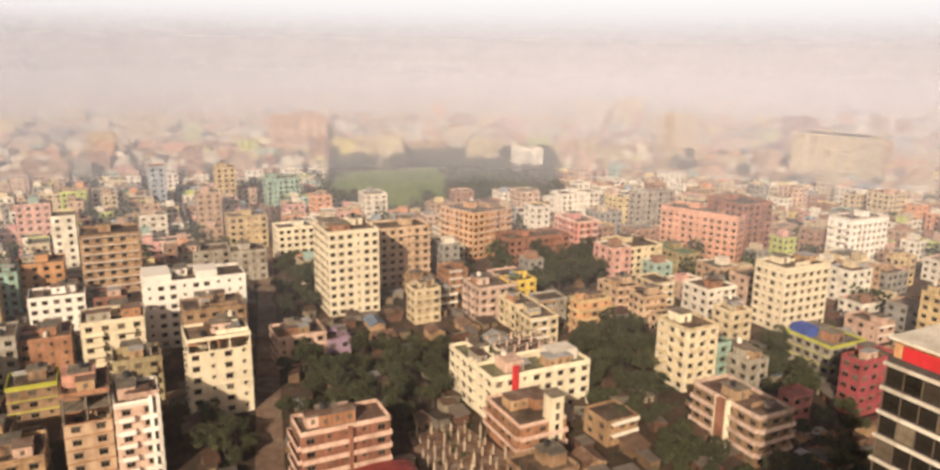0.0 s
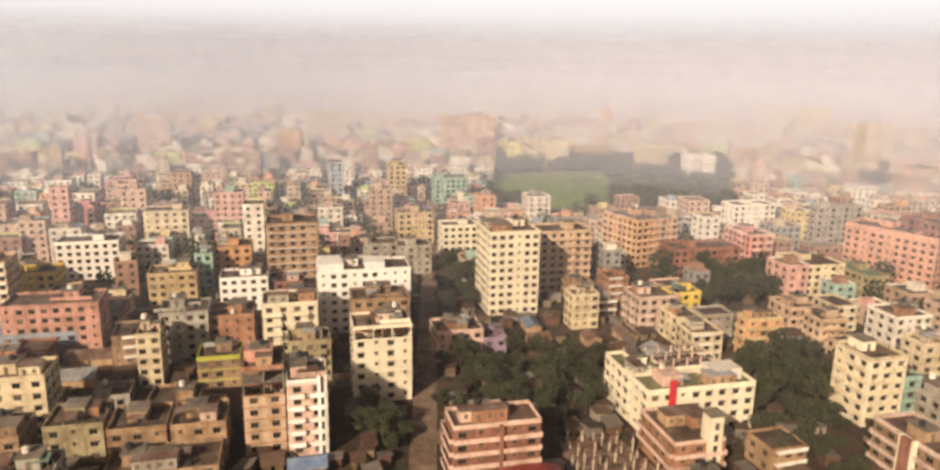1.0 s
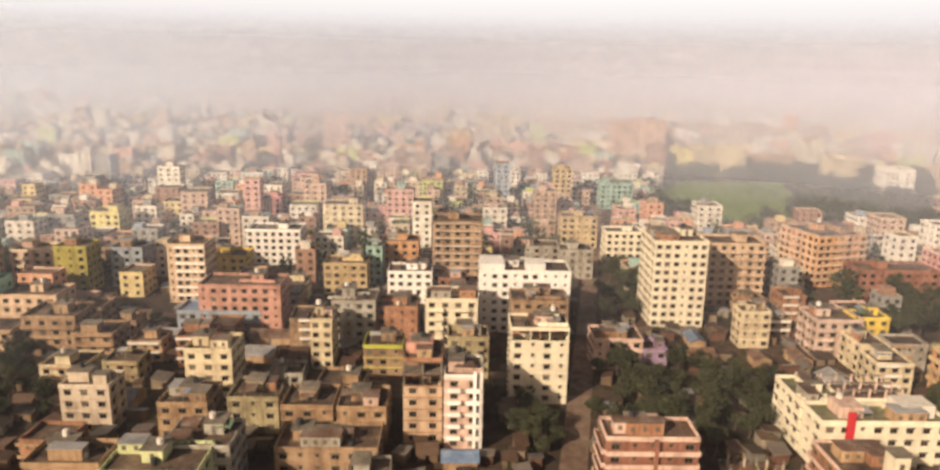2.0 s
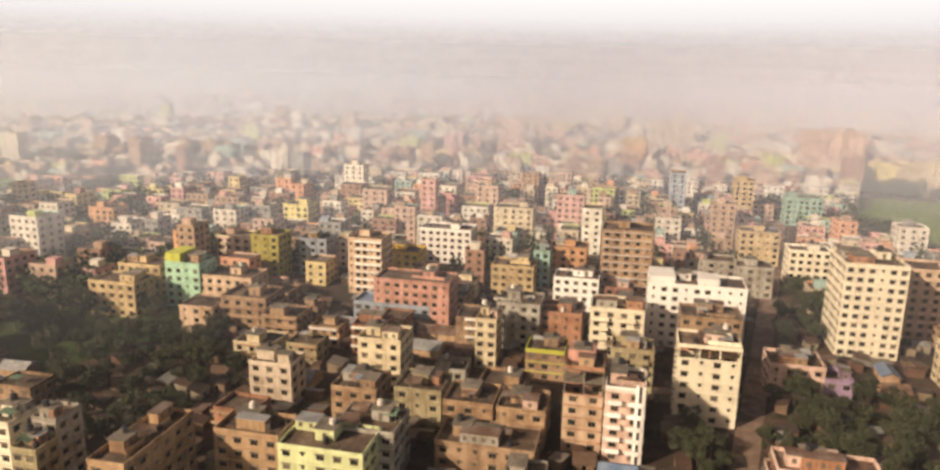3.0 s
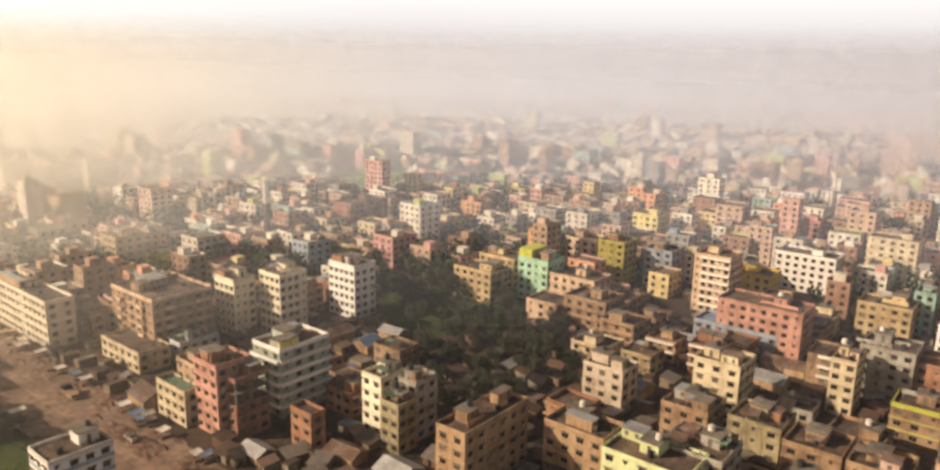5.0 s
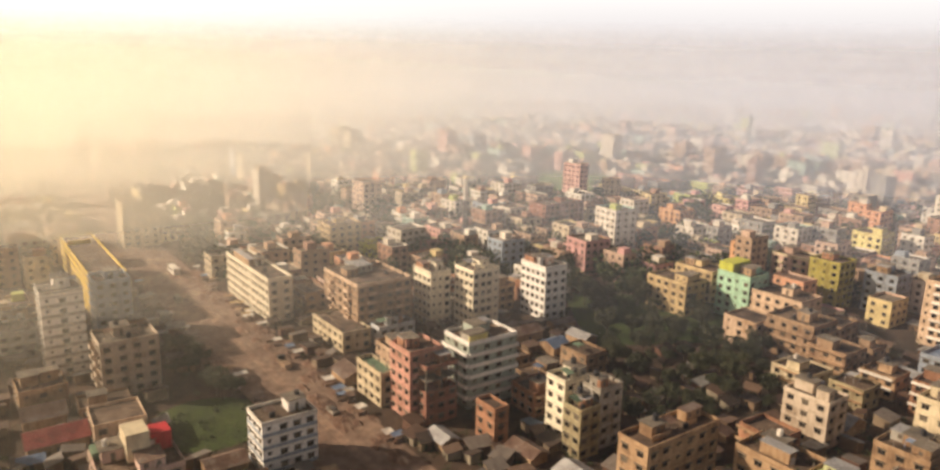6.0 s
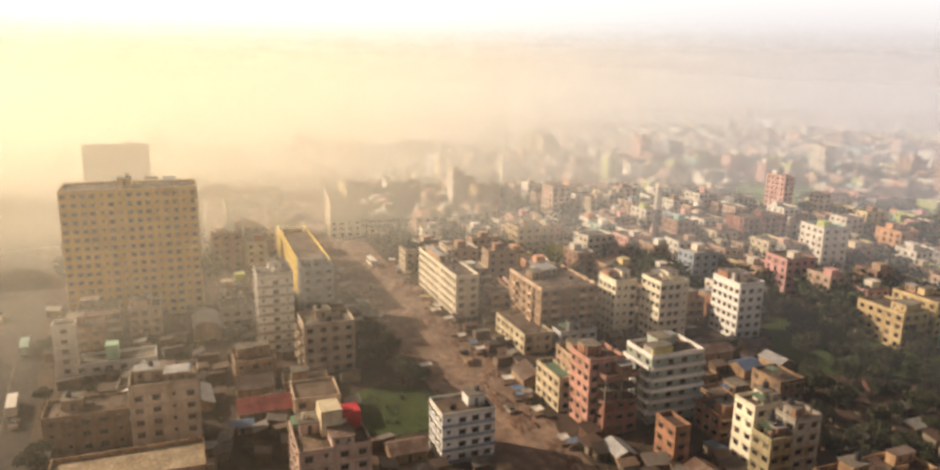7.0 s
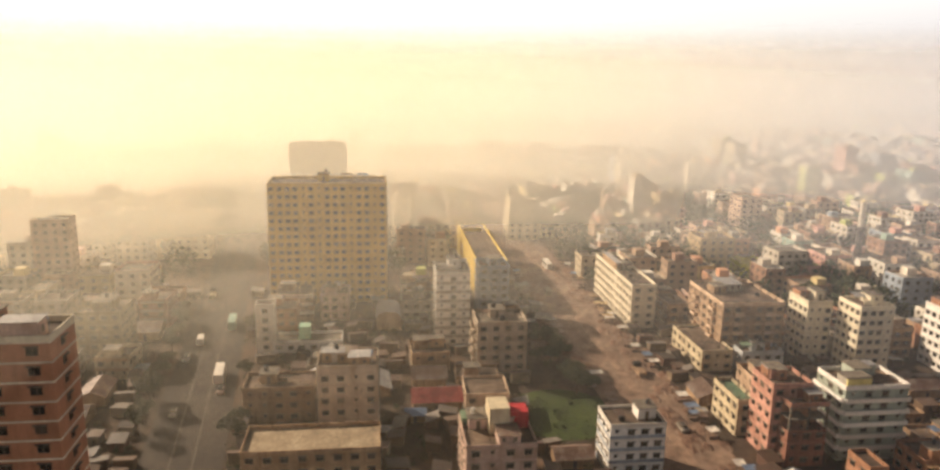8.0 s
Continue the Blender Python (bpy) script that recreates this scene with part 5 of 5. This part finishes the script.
rnd = random.Random(81)
KEEP = OPEN + [SITE, [(-284, 88), (-224, 80), (-222, 133), (-266, 156)], [(-28, 128), (-34, 146), (-10, 154), (0, 138)], [(-242, -116), (-236, -98), (-220, -100), (-226, -118)], [(5, 192), (2, 206), (22, 214), (28, 198)]]
joined, singly, spots = Geo(), 0, []
for _ in range(5200):
    a, r = radians(rnd.uniform(-44, 156)), 118 + 190 * rnd.random() ** 1.3
    x, y = -r * math.sin(a), r * math.cos(a)
    w, d = rnd.uniform(2.6, 6.0), rnd.uniform(2.4, 4.6)
    turn = rnd.choice((26, 116, 206, 296)) + rnd.gauss(0, 8)
    if any(inside(p, x, y) for p in KEEP) or road_gap(x, y) < 2.4 or not clear_of(x, y, max(w, d) * 0.58) or any(math.hypot(x - p, y - q) < max(w, d) * 0.5 + s for p, q, s in spots):
        continue
    if any(math.hypot(x - p, y - q) < 1.6 * s + 1.5 for p, q, s in PLANTED) or len(spots) > 900:
        continue
    spots.append((x, y, max(w, d) * 0.5))
    if r < 185 and singly < 130:
        g = Geo()
        shack(g, rnd, Matrix.Identity(4), w, d)
        ob = new("shack", g.mesh("shack", SHACK_WALL, SHACK_ROOF))
        ob.matrix_world = pose(x, y, 0, 0, 0, turn)
        tagged(ob, "low brown shack with a sloping rusty tin roof", "shack", "yard shacks")
        singly += 1
    else:
        shack(joined, rnd, pose(x, y, 0, 0, 0, turn), w, d)
tagged(new("shacks", joined.mesh("shacks", SHACK_WALL, SHACK_ROOF)), "crowded low shacks with rusty tin roofs between the houses", "shacks", kind="stuff")
scrub = Geo()
for _ in range(3600):
    a, r = radians(rnd.uniform(-44, 156)), rnd.uniform(118, 300)
    x, y = -r * math.sin(a), r * math.cos(a)
    if any(inside(p, x, y) for p in OPEN[:2]) or road_gap(x, y) < 0.6 or not clear_of(x, y, 1.0) or any(math.hypot(x - p, y - q) < s for p, q, s in spots):
        continue
    q = rnd.uniform(0.5, 1.7)
    leaf_cloud(scrub, rnd, (x, y, q * 0.7), q, 26, 0.34, 0.9)
tagged(new("scrub", scrub.mesh("scrub", FAR_LEAF)), "dark green scrub and weeds growing in the yards", "shrubs", kind="stuff")


# ---- the town further off, joined ----
def far_town(name, r0, r1, cell, windows, seed, label):
    rnd = random.Random(seed)
    g = Geo()
    n = int(r1 / cell) + 1
    for i in range(-n, n + 1):
        for j in range(-n, n + 1):
            u, v = (i + rnd.uniform(-0.28, 0.28)) * cell, (j + rnd.uniform(-0.28, 0.28)) * cell
            x, y = u * c26 - v * s26, u * s26 + v * c26
            r, a = math.hypot(x, y), math.degrees(math.atan2(-x, y))
            if not (r0 < r < r1 and -46 < a < 160) or rnd.random() < 0.2 or any(inside(p, x, y) for p in GROVES) or not clear_of(x, y, 7.5) or road_gap(x, y) < 8:
                continue
            w, d = rnd.uniform(0.45, 0.92) * cell, rnd.uniform(0.45, 0.92) * cell
            f = rnd.choice((1, 2, 2, 3, 3, 3, 4, 4, 5)) if rnd.random() < 0.96 else rnd.randint(6, 9)
            m = pose(x, y, 0, 0, 0, 26 + rnd.choice((0, 90)) + rnd.uniform(-5, 5))
            h = f * FLOOR
            g.box(-w / 2, w / 2, -d / 2, d / 2, 0, h + 0.8, 0, "tb", m)
            g.box(-w / 2 + 0.25, w / 2 - 0.25, -d / 2 + 0.25, d / 2 - 0.25, h - 0.2, h, 1, "bsenw", m)
            g.box(-w / 2 + 0.2, w / 2 - 0.2, -d / 2 + 0.2, d / 2 - 0.2, h, h + 0.8, 0, "tb", m)
            if rnd.random() < 0.7:
                sx, sy = rnd.uniform(-0.25, 0.25) * w, rnd.uniform(-0.25, 0.25) * d
                g.box(sx - 2, sx + 2, sy - 2, sy + 2, h, h + 2.8, 0, "b", m)
            if windows:
                for k in range(4):
                    fm = m @ (pose(-w / 2, -d / 2, 0), pose(w / 2, -d / 2, 0, 0, 0, 90), pose(w / 2, d / 2, 0, 0, 0, 180), pose(-w / 2, d / 2, 0, 0, 0, 270))[k]
                    width = w if k % 2 == 0 else d
                    c = max(2, int(width / windows))
                    for q in range(f):
                        for p in range(c):
                            x0 = (p + 0.5) * width / c - 0.75
                            g.box(x0, x0 + 1.5, -0.05, 0.0, q * FLOOR + 1.0, q * FLOOR + 2.4, 2, "nb", fm)
    return tagged(new(name, g.mesh(name, FAR_WALL, FAR_ROOF, FAR_GLASS)), label, "town", kind="stuff")


far_town("town_middle_distance", 292, 620, 15.5, 3.4, 31, "crowded cream, pink and brown flat-roofed houses in haze")
far_town("town_far", 620, 1150, 19.5, 5.0, 32, "distant pale flat-roofed houses fading into the haze")
far_town("town_horizon", 1150, 2200, 27.0, 0, 33, "faint housetops at the foot of the smoggy sky")


def far_woods(name, spots, seed, label):
    rnd = random.Random(seed)
    g = Geo()
    for x, y, s in spots:
        for _ in range(3):
            c = (x + rnd.uniform(-2, 2) * s, y + rnd.uniform(-2, 2) * s, s * rnd.uniform(4.0, 6.5))
            leaf_cloud(g, rnd, c, 2.9 * s, 46, 0.75 * s)
        leaf_cloud(g, rnd, (x, y, 2.2 * s), 2.6 * s, 30, 0.7 * s)
    return tagged(new(name, g.mesh(name, FAR_LEAF)), label, "trees", kind="stuff")


rnd = random.Random(41)
spots = []
for _ in range(900):
    x, y = rnd.uniform(-135, 82), rnd.uniform(436, 712)
    if inside(WOODS_FAR, x, y) and not inside(OPEN[0], x, y):
        spots.append((x, y, rnd.uniform(1.0, 1.7)))
for k in range(3100):
    a, r = radians(rnd.uniform(-44, 156) if k % 2 else rnd.uniform(56, 104)), rnd.uniform(290, 1000)
    x, y = -r * math.sin(a), r * math.cos(a)
    if clear_of(x, y, 4) and road_gap(x, y) > 4 and not any(inside(p, x, y) for p in OPEN):
        spots.append((x, y, rnd.uniform(0.9, 1.6)))
far_woods("far_trees", spots, 42, "dark hazy treetops among the distant houses")


# ---- details that set single places apart ----
def slab_box(name, label, category, x, y, z, w, d, h, yaw, mat, lid=None, over=0.3):
    """A small masonry room or box with a projecting roof slab, standing at height z."""
    ob = thing(name, x, y, z, yaw, label, category)
    g = Geo()
    g.box(-w / 2, w / 2, -d / 2, d / 2, 0, h, 0, "t")
    part("wall", g.mesh("wall", mat), ob)
    g = Geo()
    g.box(-w / 2 - over, w / 2 + over, -d / 2 - over, d / 2 + over, h, h + 0.18)
    part("roof", g.mesh("roof", lid or CONCRETE), ob)
    g = Geo()
    g.box(-0.45, 0.45, -d / 2 - 0.05, -d / 2 - 0.003, 0.02, min(2.0, h - 0.2), 0, "n")
    part("door", g.mesh("door", FRAME), ob)
    return ob


# building site: rows of bare columns with starter bars
site = thing("building_site", 0, 0, 0, 0, "building site with rows of bare concrete columns", "building site")
rnd = random.Random(61)
for i in range(9):
    for j in range(8):
        u, v = i * 3.5 + rnd.uniform(-0.9, 0.9), j * 3.7 + rnd.uniform(-0.9, 0.9)
        x, y = -8 + u * c26 - v * s26, 146 + u * s26 + v * c26
        if inside(SITE, x, y) and clear_of(x, y, 0.6) and rnd.random() < 0.85:
            g = Geo()
            top = rnd.choice((1.2, 1.8, 2.4, 3.0, 3.4))
            g.box(-0.2, 0.2, -0.2, 0.2, 0, top)
            for q in range(4):
                a, b = (q % 2 - 0.5) * 0.28, (q // 2 - 0.5) * 0.28
                g.tube((a, b, top - 0.1), (a + rnd.uniform(-0.1, 0.1), b + rnd.uniform(-0.1, 0.1), top + 1.3), 0.025, 0.025, 3)
            part("column", g.mesh("column", PAINT["beige"]), site, "", pose(x, y, 0, rnd.uniform(-1.5, 1.5), rnd.uniform(-1.5, 1.5), 26))
g = Geo()
g.poly([(-14, 171, 0.09), (-8, 147, 0.09), (17, 152, 0.09), (0, 175, 0.09)])
part("floor_slab", g.mesh("floor_slab", RUST), site, "reddish brown bare floor slab")


def vehicle(x, y, z, yaw, kind, paint):
    """A bus or car: body with a narrower cabin, dark window band, four wheels."""
    long, wide, high, name = {"bus": (9.5, 2.5, 2.7, "bus"), "car": (4.2, 1.75, 0.85, "car"), "van": (4.8, 1.9, 1.9, "van"), "truck": (6.5, 2.3, 1.3, "truck")}[kind]
    ob = thing(name, x, y, z, yaw, f"small {paint if paint in ('white', 'redw', 'grey') else 'coloured'} {name} parked on the road", name, "vehicles on the roads")
    g = Geo()
    g.box(-wide / 2, wide / 2, -long / 2, long / 2, 0.35, 0.35 + high)
    part("body", g.mesh("body", PAINT[paint]), ob)
    g = Geo()
    if kind == "car":
        g.box(-wide / 2 + 0.12, wide / 2 - 0.12, -long * 0.28, long * 0.24, 0.35 + high, 0.35 + high + 0.55)
    elif kind == "truck":
        g.box(-wide / 2, wide / 2, long * 0.25, long / 2, 0.35 + high, 0.35 + high + 1.1)
    else:
        g.box(-wide / 2 - 0.01, wide / 2 + 0.01, -long / 2 + 0.3, long / 2 + 0.01, 0.35 + high * 0.5, 0.35 + high * 0.8)
    part("window", g.mesh("window", GLASS), ob)
    for sx in (-1, 1):
        for sy in (-1, 1):
            g = Geo()
            g.tube((sx * (wide / 2 - 0.25), sy * long * 0.32, 0.36), (sx * (wide / 2 + 0.01), sy * long * 0.32, 0.36), 0.36, 0.36, 10)
            part("wheel", g.mesh("wheel", RUBBER), ob)
    return ob


def along(x, y, yaw, dist, off):
    u = toward(yaw)
    return x + u.x * dist + u.y * off, y + u.y * dist - u.x * off


rnd = random.Random(71)
for dist, off, kind, paint in ((50, 4.5, "bus", "white"), (28, -5.2, "car", "grey"), (40, 5.6, "car", "redw"), (80, -4.0, "van", "white"), (95, 5.0, "bus", "teal"), (130, -4.8, "truck", "olive"), (66, -6.6, "car", "white")):
    vehicle(*along(-125, -111, 122, dist, off), 0.12, 122, kind, paint)
for dist, off, kind, paint in ((34, 4.0, "car", "grey"), (70, 5.2, "truck", "brown"), (150, -5.0, "van", "grey"), (190, 4.0, "bus", "white")):
    vehicle(*along(-153.5, 7.5, 116, dist, off), 0.10, 116, kind, paint)


def stall(x, y, yaw, w, d, mat, word):
    """A roadside stall: four poles, a sagging cloth roof and a plank counter."""
    ob = thing("market_stall", x, y, 0, yaw, word + " cloth-roofed roadside stall", "stall", "roadside stalls")
    g = Geo()
    n = 4
    for i in range(n):
        for j in range(n):
            p = []
            for a, b in ((i, j), (i + 1, j), (i + 1, j + 1), (i, j + 1)):
                u, v = a / n - 0.5, b / n - 0.5
                p.append((u * w, v * d, 2.3 - 0.35 * (1 - 4 * u * u) * (1 - 4 * v * v) * 0.6 + 0.15 * v))
            g.poly(p)
    part("canopy", g.mesh("canopy", mat), ob)
    for sx in (-1, 1):
        for sy in (-1, 1):
            g = Geo()
            g.tube((sx * w * 0.48, sy * d * 0.48, 0), (sx * w * 0.48, sy * d * 0.48, 2.32 + sy * 0.07), 0.05, 0.04, 6)
            part("pole", g.mesh("pole", BARK), ob)
    g = Geo()
    g.box(-w * 0.42, w * 0.42, -d * 0.40, -d * 0.1, 0.0, 0.8)
    part("counter", g.mesh("counter", RUST), ob)
    return ob


for k in range(44):
    d0, off = rnd.uniform(2, 190), (1 if k % 3 else -1) * rnd.uniform(9.0, 13.5)
    x, y = along(-153.5, 7.5, 116, d0, off)
    if clear_of(x, y, 2.2):
        mat, word = rnd.choice(((RUST, "rust-brown"), (TIN, "pale grey"), (PAINT["tan"], "tan"), (PAINT["sand"], "yellowish"), (BLUE_TIN, "faded blue"), (PAINT["white"], "dirty white")))
        stall(x, y, 116 + rnd.uniform(-12, 12), rnd.uniform(2.4, 4.0), rnd.uniform(2.0, 3.0), mat, word)
for k in range(26):
    x, y = rnd.uniform(76, 112), rnd.uniform(154, 172)
    if clear_of(x, y, 2.0):
        mat, word = rnd.choice(((RUST, "rust-brown"), (PAINT["orange"], "orange"), (PAINT["tan"], "tan"), (TIN, "pale grey"), (PAINT["redbrown"], "dark red")))
        stall(x, y, 26 + rnd.uniform(-20, 20), rnd.uniform(3.0, 5.0), rnd.uniform(2.4, 3.6), mat, word)


# dirt heaped along the boulevard, with uneven edges
def spoil(x, y, r, h, seed):
    rnd = random.Random(seed)
    g = Geo()
    n, rings = 18, 4
    edge = [r * rnd.uniform(0.7, 1.2) for _ in range(n)]
    for k in range(rings + 1):
        for i in range(n):
            t = 2 * math.pi * i / n
            q = edge[i] * (1 - k / rings * 0.96)
            g.v.append((q * math.cos(t), q * math.sin(t), h * math.sin(math.pi / 2 * k / rings) * rnd.uniform(0.8, 1.1) if k else 0.0))
    for k in range(rings):
        for i in range(n):
            a, b = k * n + i, k * n + (i + 1) % n
            g.f.append((a, b, b + n, a + n))
            g.m.append(0)
    ob = new("earth_heap", g.mesh("earth_heap", RUBBLE))
    ob.matrix_world = pose(x, y, 0.09, 0, 0, 116) @ Matrix.Diagonal((1, 1.8, 1, 1))
    return tagged(ob, "low heap of reddish brown earth beside the boulevard", "earth heap", "earth heaps")


for k in range(64):
    x, y = along(-153.5, 7.5, 116, rnd.uniform(0, 190), rnd.uniform(3.5, 13.0) if k % 4 else rnd.uniform(-13.0, -9.5))
    if clear_of(x, y, 1.0):
        spoil(x, y, rnd.uniform(1.2, 3.2), rnd.uniform(0.25, 0.8), k)


def fixture(hs, name, x0, x1, y0, y1, z0, z1, mat, label):
    g = Geo()
    g.box(x0, x1, y0, y1, z0, z1)
    return part(name, g.mesh(name, mat), hs, label)


def stripes(hs, w, d, floors, mat):
    """A painted band under the windows of every floor, a little proud of the walls."""
    b, e = Geo(), 0.03
    b.box(-w / 2 - e, w / 2 + e, -d / 2 - e, -d / 2 - 0.003, 0.14, 0.9)
    b.box(-w / 2 - e, -w / 2 - 0.003, -d / 2, d / 2 + e, 0.14, 0.9)
    me = b.mesh("painted_band", mat)
    for k in range(0, floors):
        part("painted_band", me, hs, "", Matrix.Translation((0, 0, k * FLOOR)))


stripes(striped, 11.1, 12.0, 8, PAINT["grey"])
stripes(banded_white, 13.1, 9.6, 4, PAINT["bluegrey"])
# single rooftop rooms, fins and awnings
fixture(hospital, "red_fin", -29.7 / 2 + 5.6, -29.7 / 2 + 7.4, -11.9 / 2 - 0.5, -11.9 / 2 - 0.08, 1.0, 15.4, RED_PAINT, "tall red fin on the white front")
fixture(hospital, "roof_room", 5.0, 13.0, -2.5, 3.5, 12.23, 15.2, PAINT["white"], "white room on the flat roof")
fixture(hospital, "roof_room", -9.5, -4.0, -3.0, 3.0, 12.23, 15.0, PAINT["pinkw"], "pale pink stair room")
tower = fixture(annex, "stair_tower", 1.6, 4.9, -9.2, -5.6, 0.0, 15.6, PAINT["ivory"], "pale stair tower with a line of dark windows")
for k in range(5):
    g = Geo()
    g.box(2.75, 3.75, -9.26, -9.203, 1.3 + k * 2.75, 3.0 + k * 2.75, 0, "n")
    part("stair_window", g.mesh("stair_window", GLASS), tower)
fixture(annex, "tower_slab", 1.2, 5.3, -9.6, -5.2, 15.605, 15.85, CONCRETE, "projecting roof slab of the stair tower")
# raised dark brown box; its colour imitates the shade of a stair recess
fixture(twin_block, "dark_recess", -5.45 - 1.2, -5.45 - 0.003, -1.5, 1.7, 0.0, 12.9, PAINT["redbrown"], "tall dark brown strip painted as the shaded stair recess between two wings")
fixture(twin_block, "side_fin", -5.45 - 1.35, -5.45 - 0.003, -2.0, -1.503, 0.0, 13.3, PAINT["ivory"], "pale fin beside the dark painted recess strip")
fixture(twin_block, "side_fin", -5.45 - 1.35, -5.45 - 0.003, 1.703, 2.2, 0.0, 13.3, PAINT["ivory"], "pale fin beside the dark painted recess strip")
fixture(slot_house, "white_fin", 2.3, 3.0, -6.0 - 0.9, -6.0 - 0.003, 0.0, 20.2, PAINT["bright"], "white fin beside a dark painted slot strip")
# no opening here: near-black strip paints the shade between the two fins
fixture(slot_house, "dark_slot", 3.003, 3.75, -6.0 - 0.35, -6.0 - 0.003, 0.0, 19.6, PAINT["dark"], "narrow dark strip painted as a shaded slot up the front")
fixture(slot_house, "white_fin", 3.753, 4.5, -6.0 - 0.9, -6.0 - 0.003, 0.0, 20.2, PAINT["bright"], "white fin beside a dark painted slot strip")
fixture(brick_block, "roof_room", -4.3, 2.2, -1.0, 5.4, 21.37, 24.2, PAINT["coral"], "pinkish brick room on the roof")
fixture(white_block, "top_storey", -15.2, -7.0, -6.6, 5.5, 21.36, 24.2, PAINT["bright"], "white top storey set on the roof")
fixture(white_block, "roof_room", 0.5, 7.0, -5.0, 3.5, 21.36, 23.8, PAINT["bright"], "white room on the flat roof")
fixture(banded_block, "dark_fin", 0.2, 1.1, -4.5 - 1.02, -4.5 - 0.003, 1.0, 15.6, PAINT["redbrown"], "dark red fin up the banded front")
fixture(banded_block, "roof_room", -2.6, 2.2, -1.8, 2.4, 15.28, 18.0, PAINT["pinkw"], "pale stair room on the roof")
fixture(mint_house, "roof_room", -6.8, -0.8, -5.8, 5.0, 16.6, 20.4, PAINT["lime"], "lime green room on the roof")
# bare concrete frame rising behind the white building
fr = thing("roof_frame", 15.5, 200.5, 0, 26, "bare concrete frame of an unfinished upper storey", "building frame")
for i in range(5):
    for j in range(3):
        g = Geo()
        g.box(-0.22, 0.22, -0.22, 0.22, 0, 14.2)
        part("post", g.mesh("post", PAINT["pinkw"]), fr, "", Matrix.Translation((-8 + 4 * i, -4.5 + 4.5 * j, 0)))
for z in (7.0, 10.4, 13.6):
    for j in range(3):
        g = Geo()
        g.box(-8.6, 8.6, -0.17, 0.17, 0, 0.4)
        part("beam", g.mesh("beam", CONCRETE), fr, "", Matrix.Translation((0, -4.5 + 4.5 * j, z)))
g = Geo()
g.box(-8.4, 8.4, -4.9, 4.9, 10.81, 10.98)
part("floor_slab", g.mesh("floor_slab", RUST), fr, "rough brown concrete floor slab")


def barrel(x, y, w, d, yaw, h, rise, mat, label):
    """A low hall under a rounded tin roof."""
    ob = thing("hall", x, y, 0, yaw, label, "hall")
    n, g = 14, Geo()
    arc = [(w / 2 * math.cos(math.pi * i / n), h + rise * math.sin(math.pi * i / n)) for i in range(n + 1)]
    for (x0, z0), (x1, z1) in zip(arc, arc[1:]):
        g.poly([(x0, -d / 2, z0), (x0, d / 2, z0), (x1, d / 2, z1), (x1, -d / 2, z1)])
        g.poly([(x0 * 0.97, -d / 2, z0 - 0.12), (x1 * 0.97, -d / 2, z1 - 0.12), (x1 * 0.97, d / 2, z1 - 0.12), (x0 * 0.97, d / 2, z0 - 0.12)])
    part("roof", g.mesh("roof", mat), ob, "rounded painted tin roof")
    g = Geo()
    g.box(-w / 2 + 0.25, w / 2 - 0.25, -d / 2 + 0.3, d / 2 - 0.3, 0, h, 0, "tb")
    for y in (-d / 2 + 0.3, d / 2 - 0.3):
        g.poly([(a * 0.95, y, z - 0.15) for a, z in arc])
    part("wall", g.mesh("wall", PAINT["tan"]), ob)
    return ob


barrel(-15.5, 137.5, 17.0, 14.0, 26, 5.2, 2.2, RED_TIN, "low hall under a dark red rounded tin roof")
barrel(-231.0, -108.0, 9.0, 14.0, 116, 4.4, 2.4, TIN, "low shed under a pale rounded tin roof")
shed(-176.3, -68.3, 13.0, 9.0, 116, 3.4, RED_TIN, "dark red corrugated tin shed beside a clinic")
shed(-167.0, -70.5, 5.0, 4.0, 112, 2.2, BLUE_TIN, "small faded blue tin shed in a yard")
fixture(clinic, "stair_tower", -1.9, 2.6, -1.5, 4.5, 12.23, 18.2, PAINT["cream"], "cream stair tower on the roof")
fixture(clinic, "red_room", 3.2, 7.2, 0.5, 5.2, 12.23, 16.2, RED_PAINT, "bright red tank room on the roof")
fixture(clinic, "green_awning", -7.4, -2.4, 3.0, 7.2, 12.23, 14.0, GREEN_ROOF, "green roofed shelter")
fixture(white_hall, "roof_room", -3.0, 0.6, -1.0, 3.0, 3.07, 7.4, PAINT["aqua"], "pale aqua tank room on the roof")
fixture(office, "roof_room", -7.6, -1.4, -5.2, -2.6, 18.4, 20.6, PAINT["lemon"], "pale yellow room at the roof edge")
fixture(green_house, "tarpaulin", -7.0, -2.2, 1.0, 7.4, 9.2, 12.2, plaster("blue_tarpaulin", (0.05, 0.10, 0.42), 0.3), "blue tarpaulin shelter on the roof")
fixture(glazed, "roof_room", -6.8, 4.0, -9.6, 9.6, 57.97, 60.9, PAINT["orange"], "orange-walled room on the roof")
fixture(glazed, "roof_sign", -7.0, -6.82, -8.0, 8.4, 58.7, 60.5, RED_PAINT, "red panel on the rooftop room")
fixture(glazed, "canopy", -7.3, 4.6, -10.2, 10.2, 60.91, 61.25, PAINT["white"], "white roof slab")


# tall chimney: dark shaft with a pale painted top
stack = thing("chimney", -340.0, 56.5, 0, 0, "tall slender chimney with a dark shaft and white top", "chimney")
g = Geo()
g.lathe([(0.0, 1.9), (14.0, 1.6), (28.0, 1.35)], 14)
part("shaft", g.mesh("shaft", PAINT["dark"]), stack)
g = Geo()
g.lathe([(28.0, 1.4), (37.4, 1.2), (37.5, 1.35), (38.0, 1.35), (38.0, 1.0), (37.0, 0.95)], 14)
part("cap", g.mesh("cap", PAINT["white"]), stack, "white painted top section")
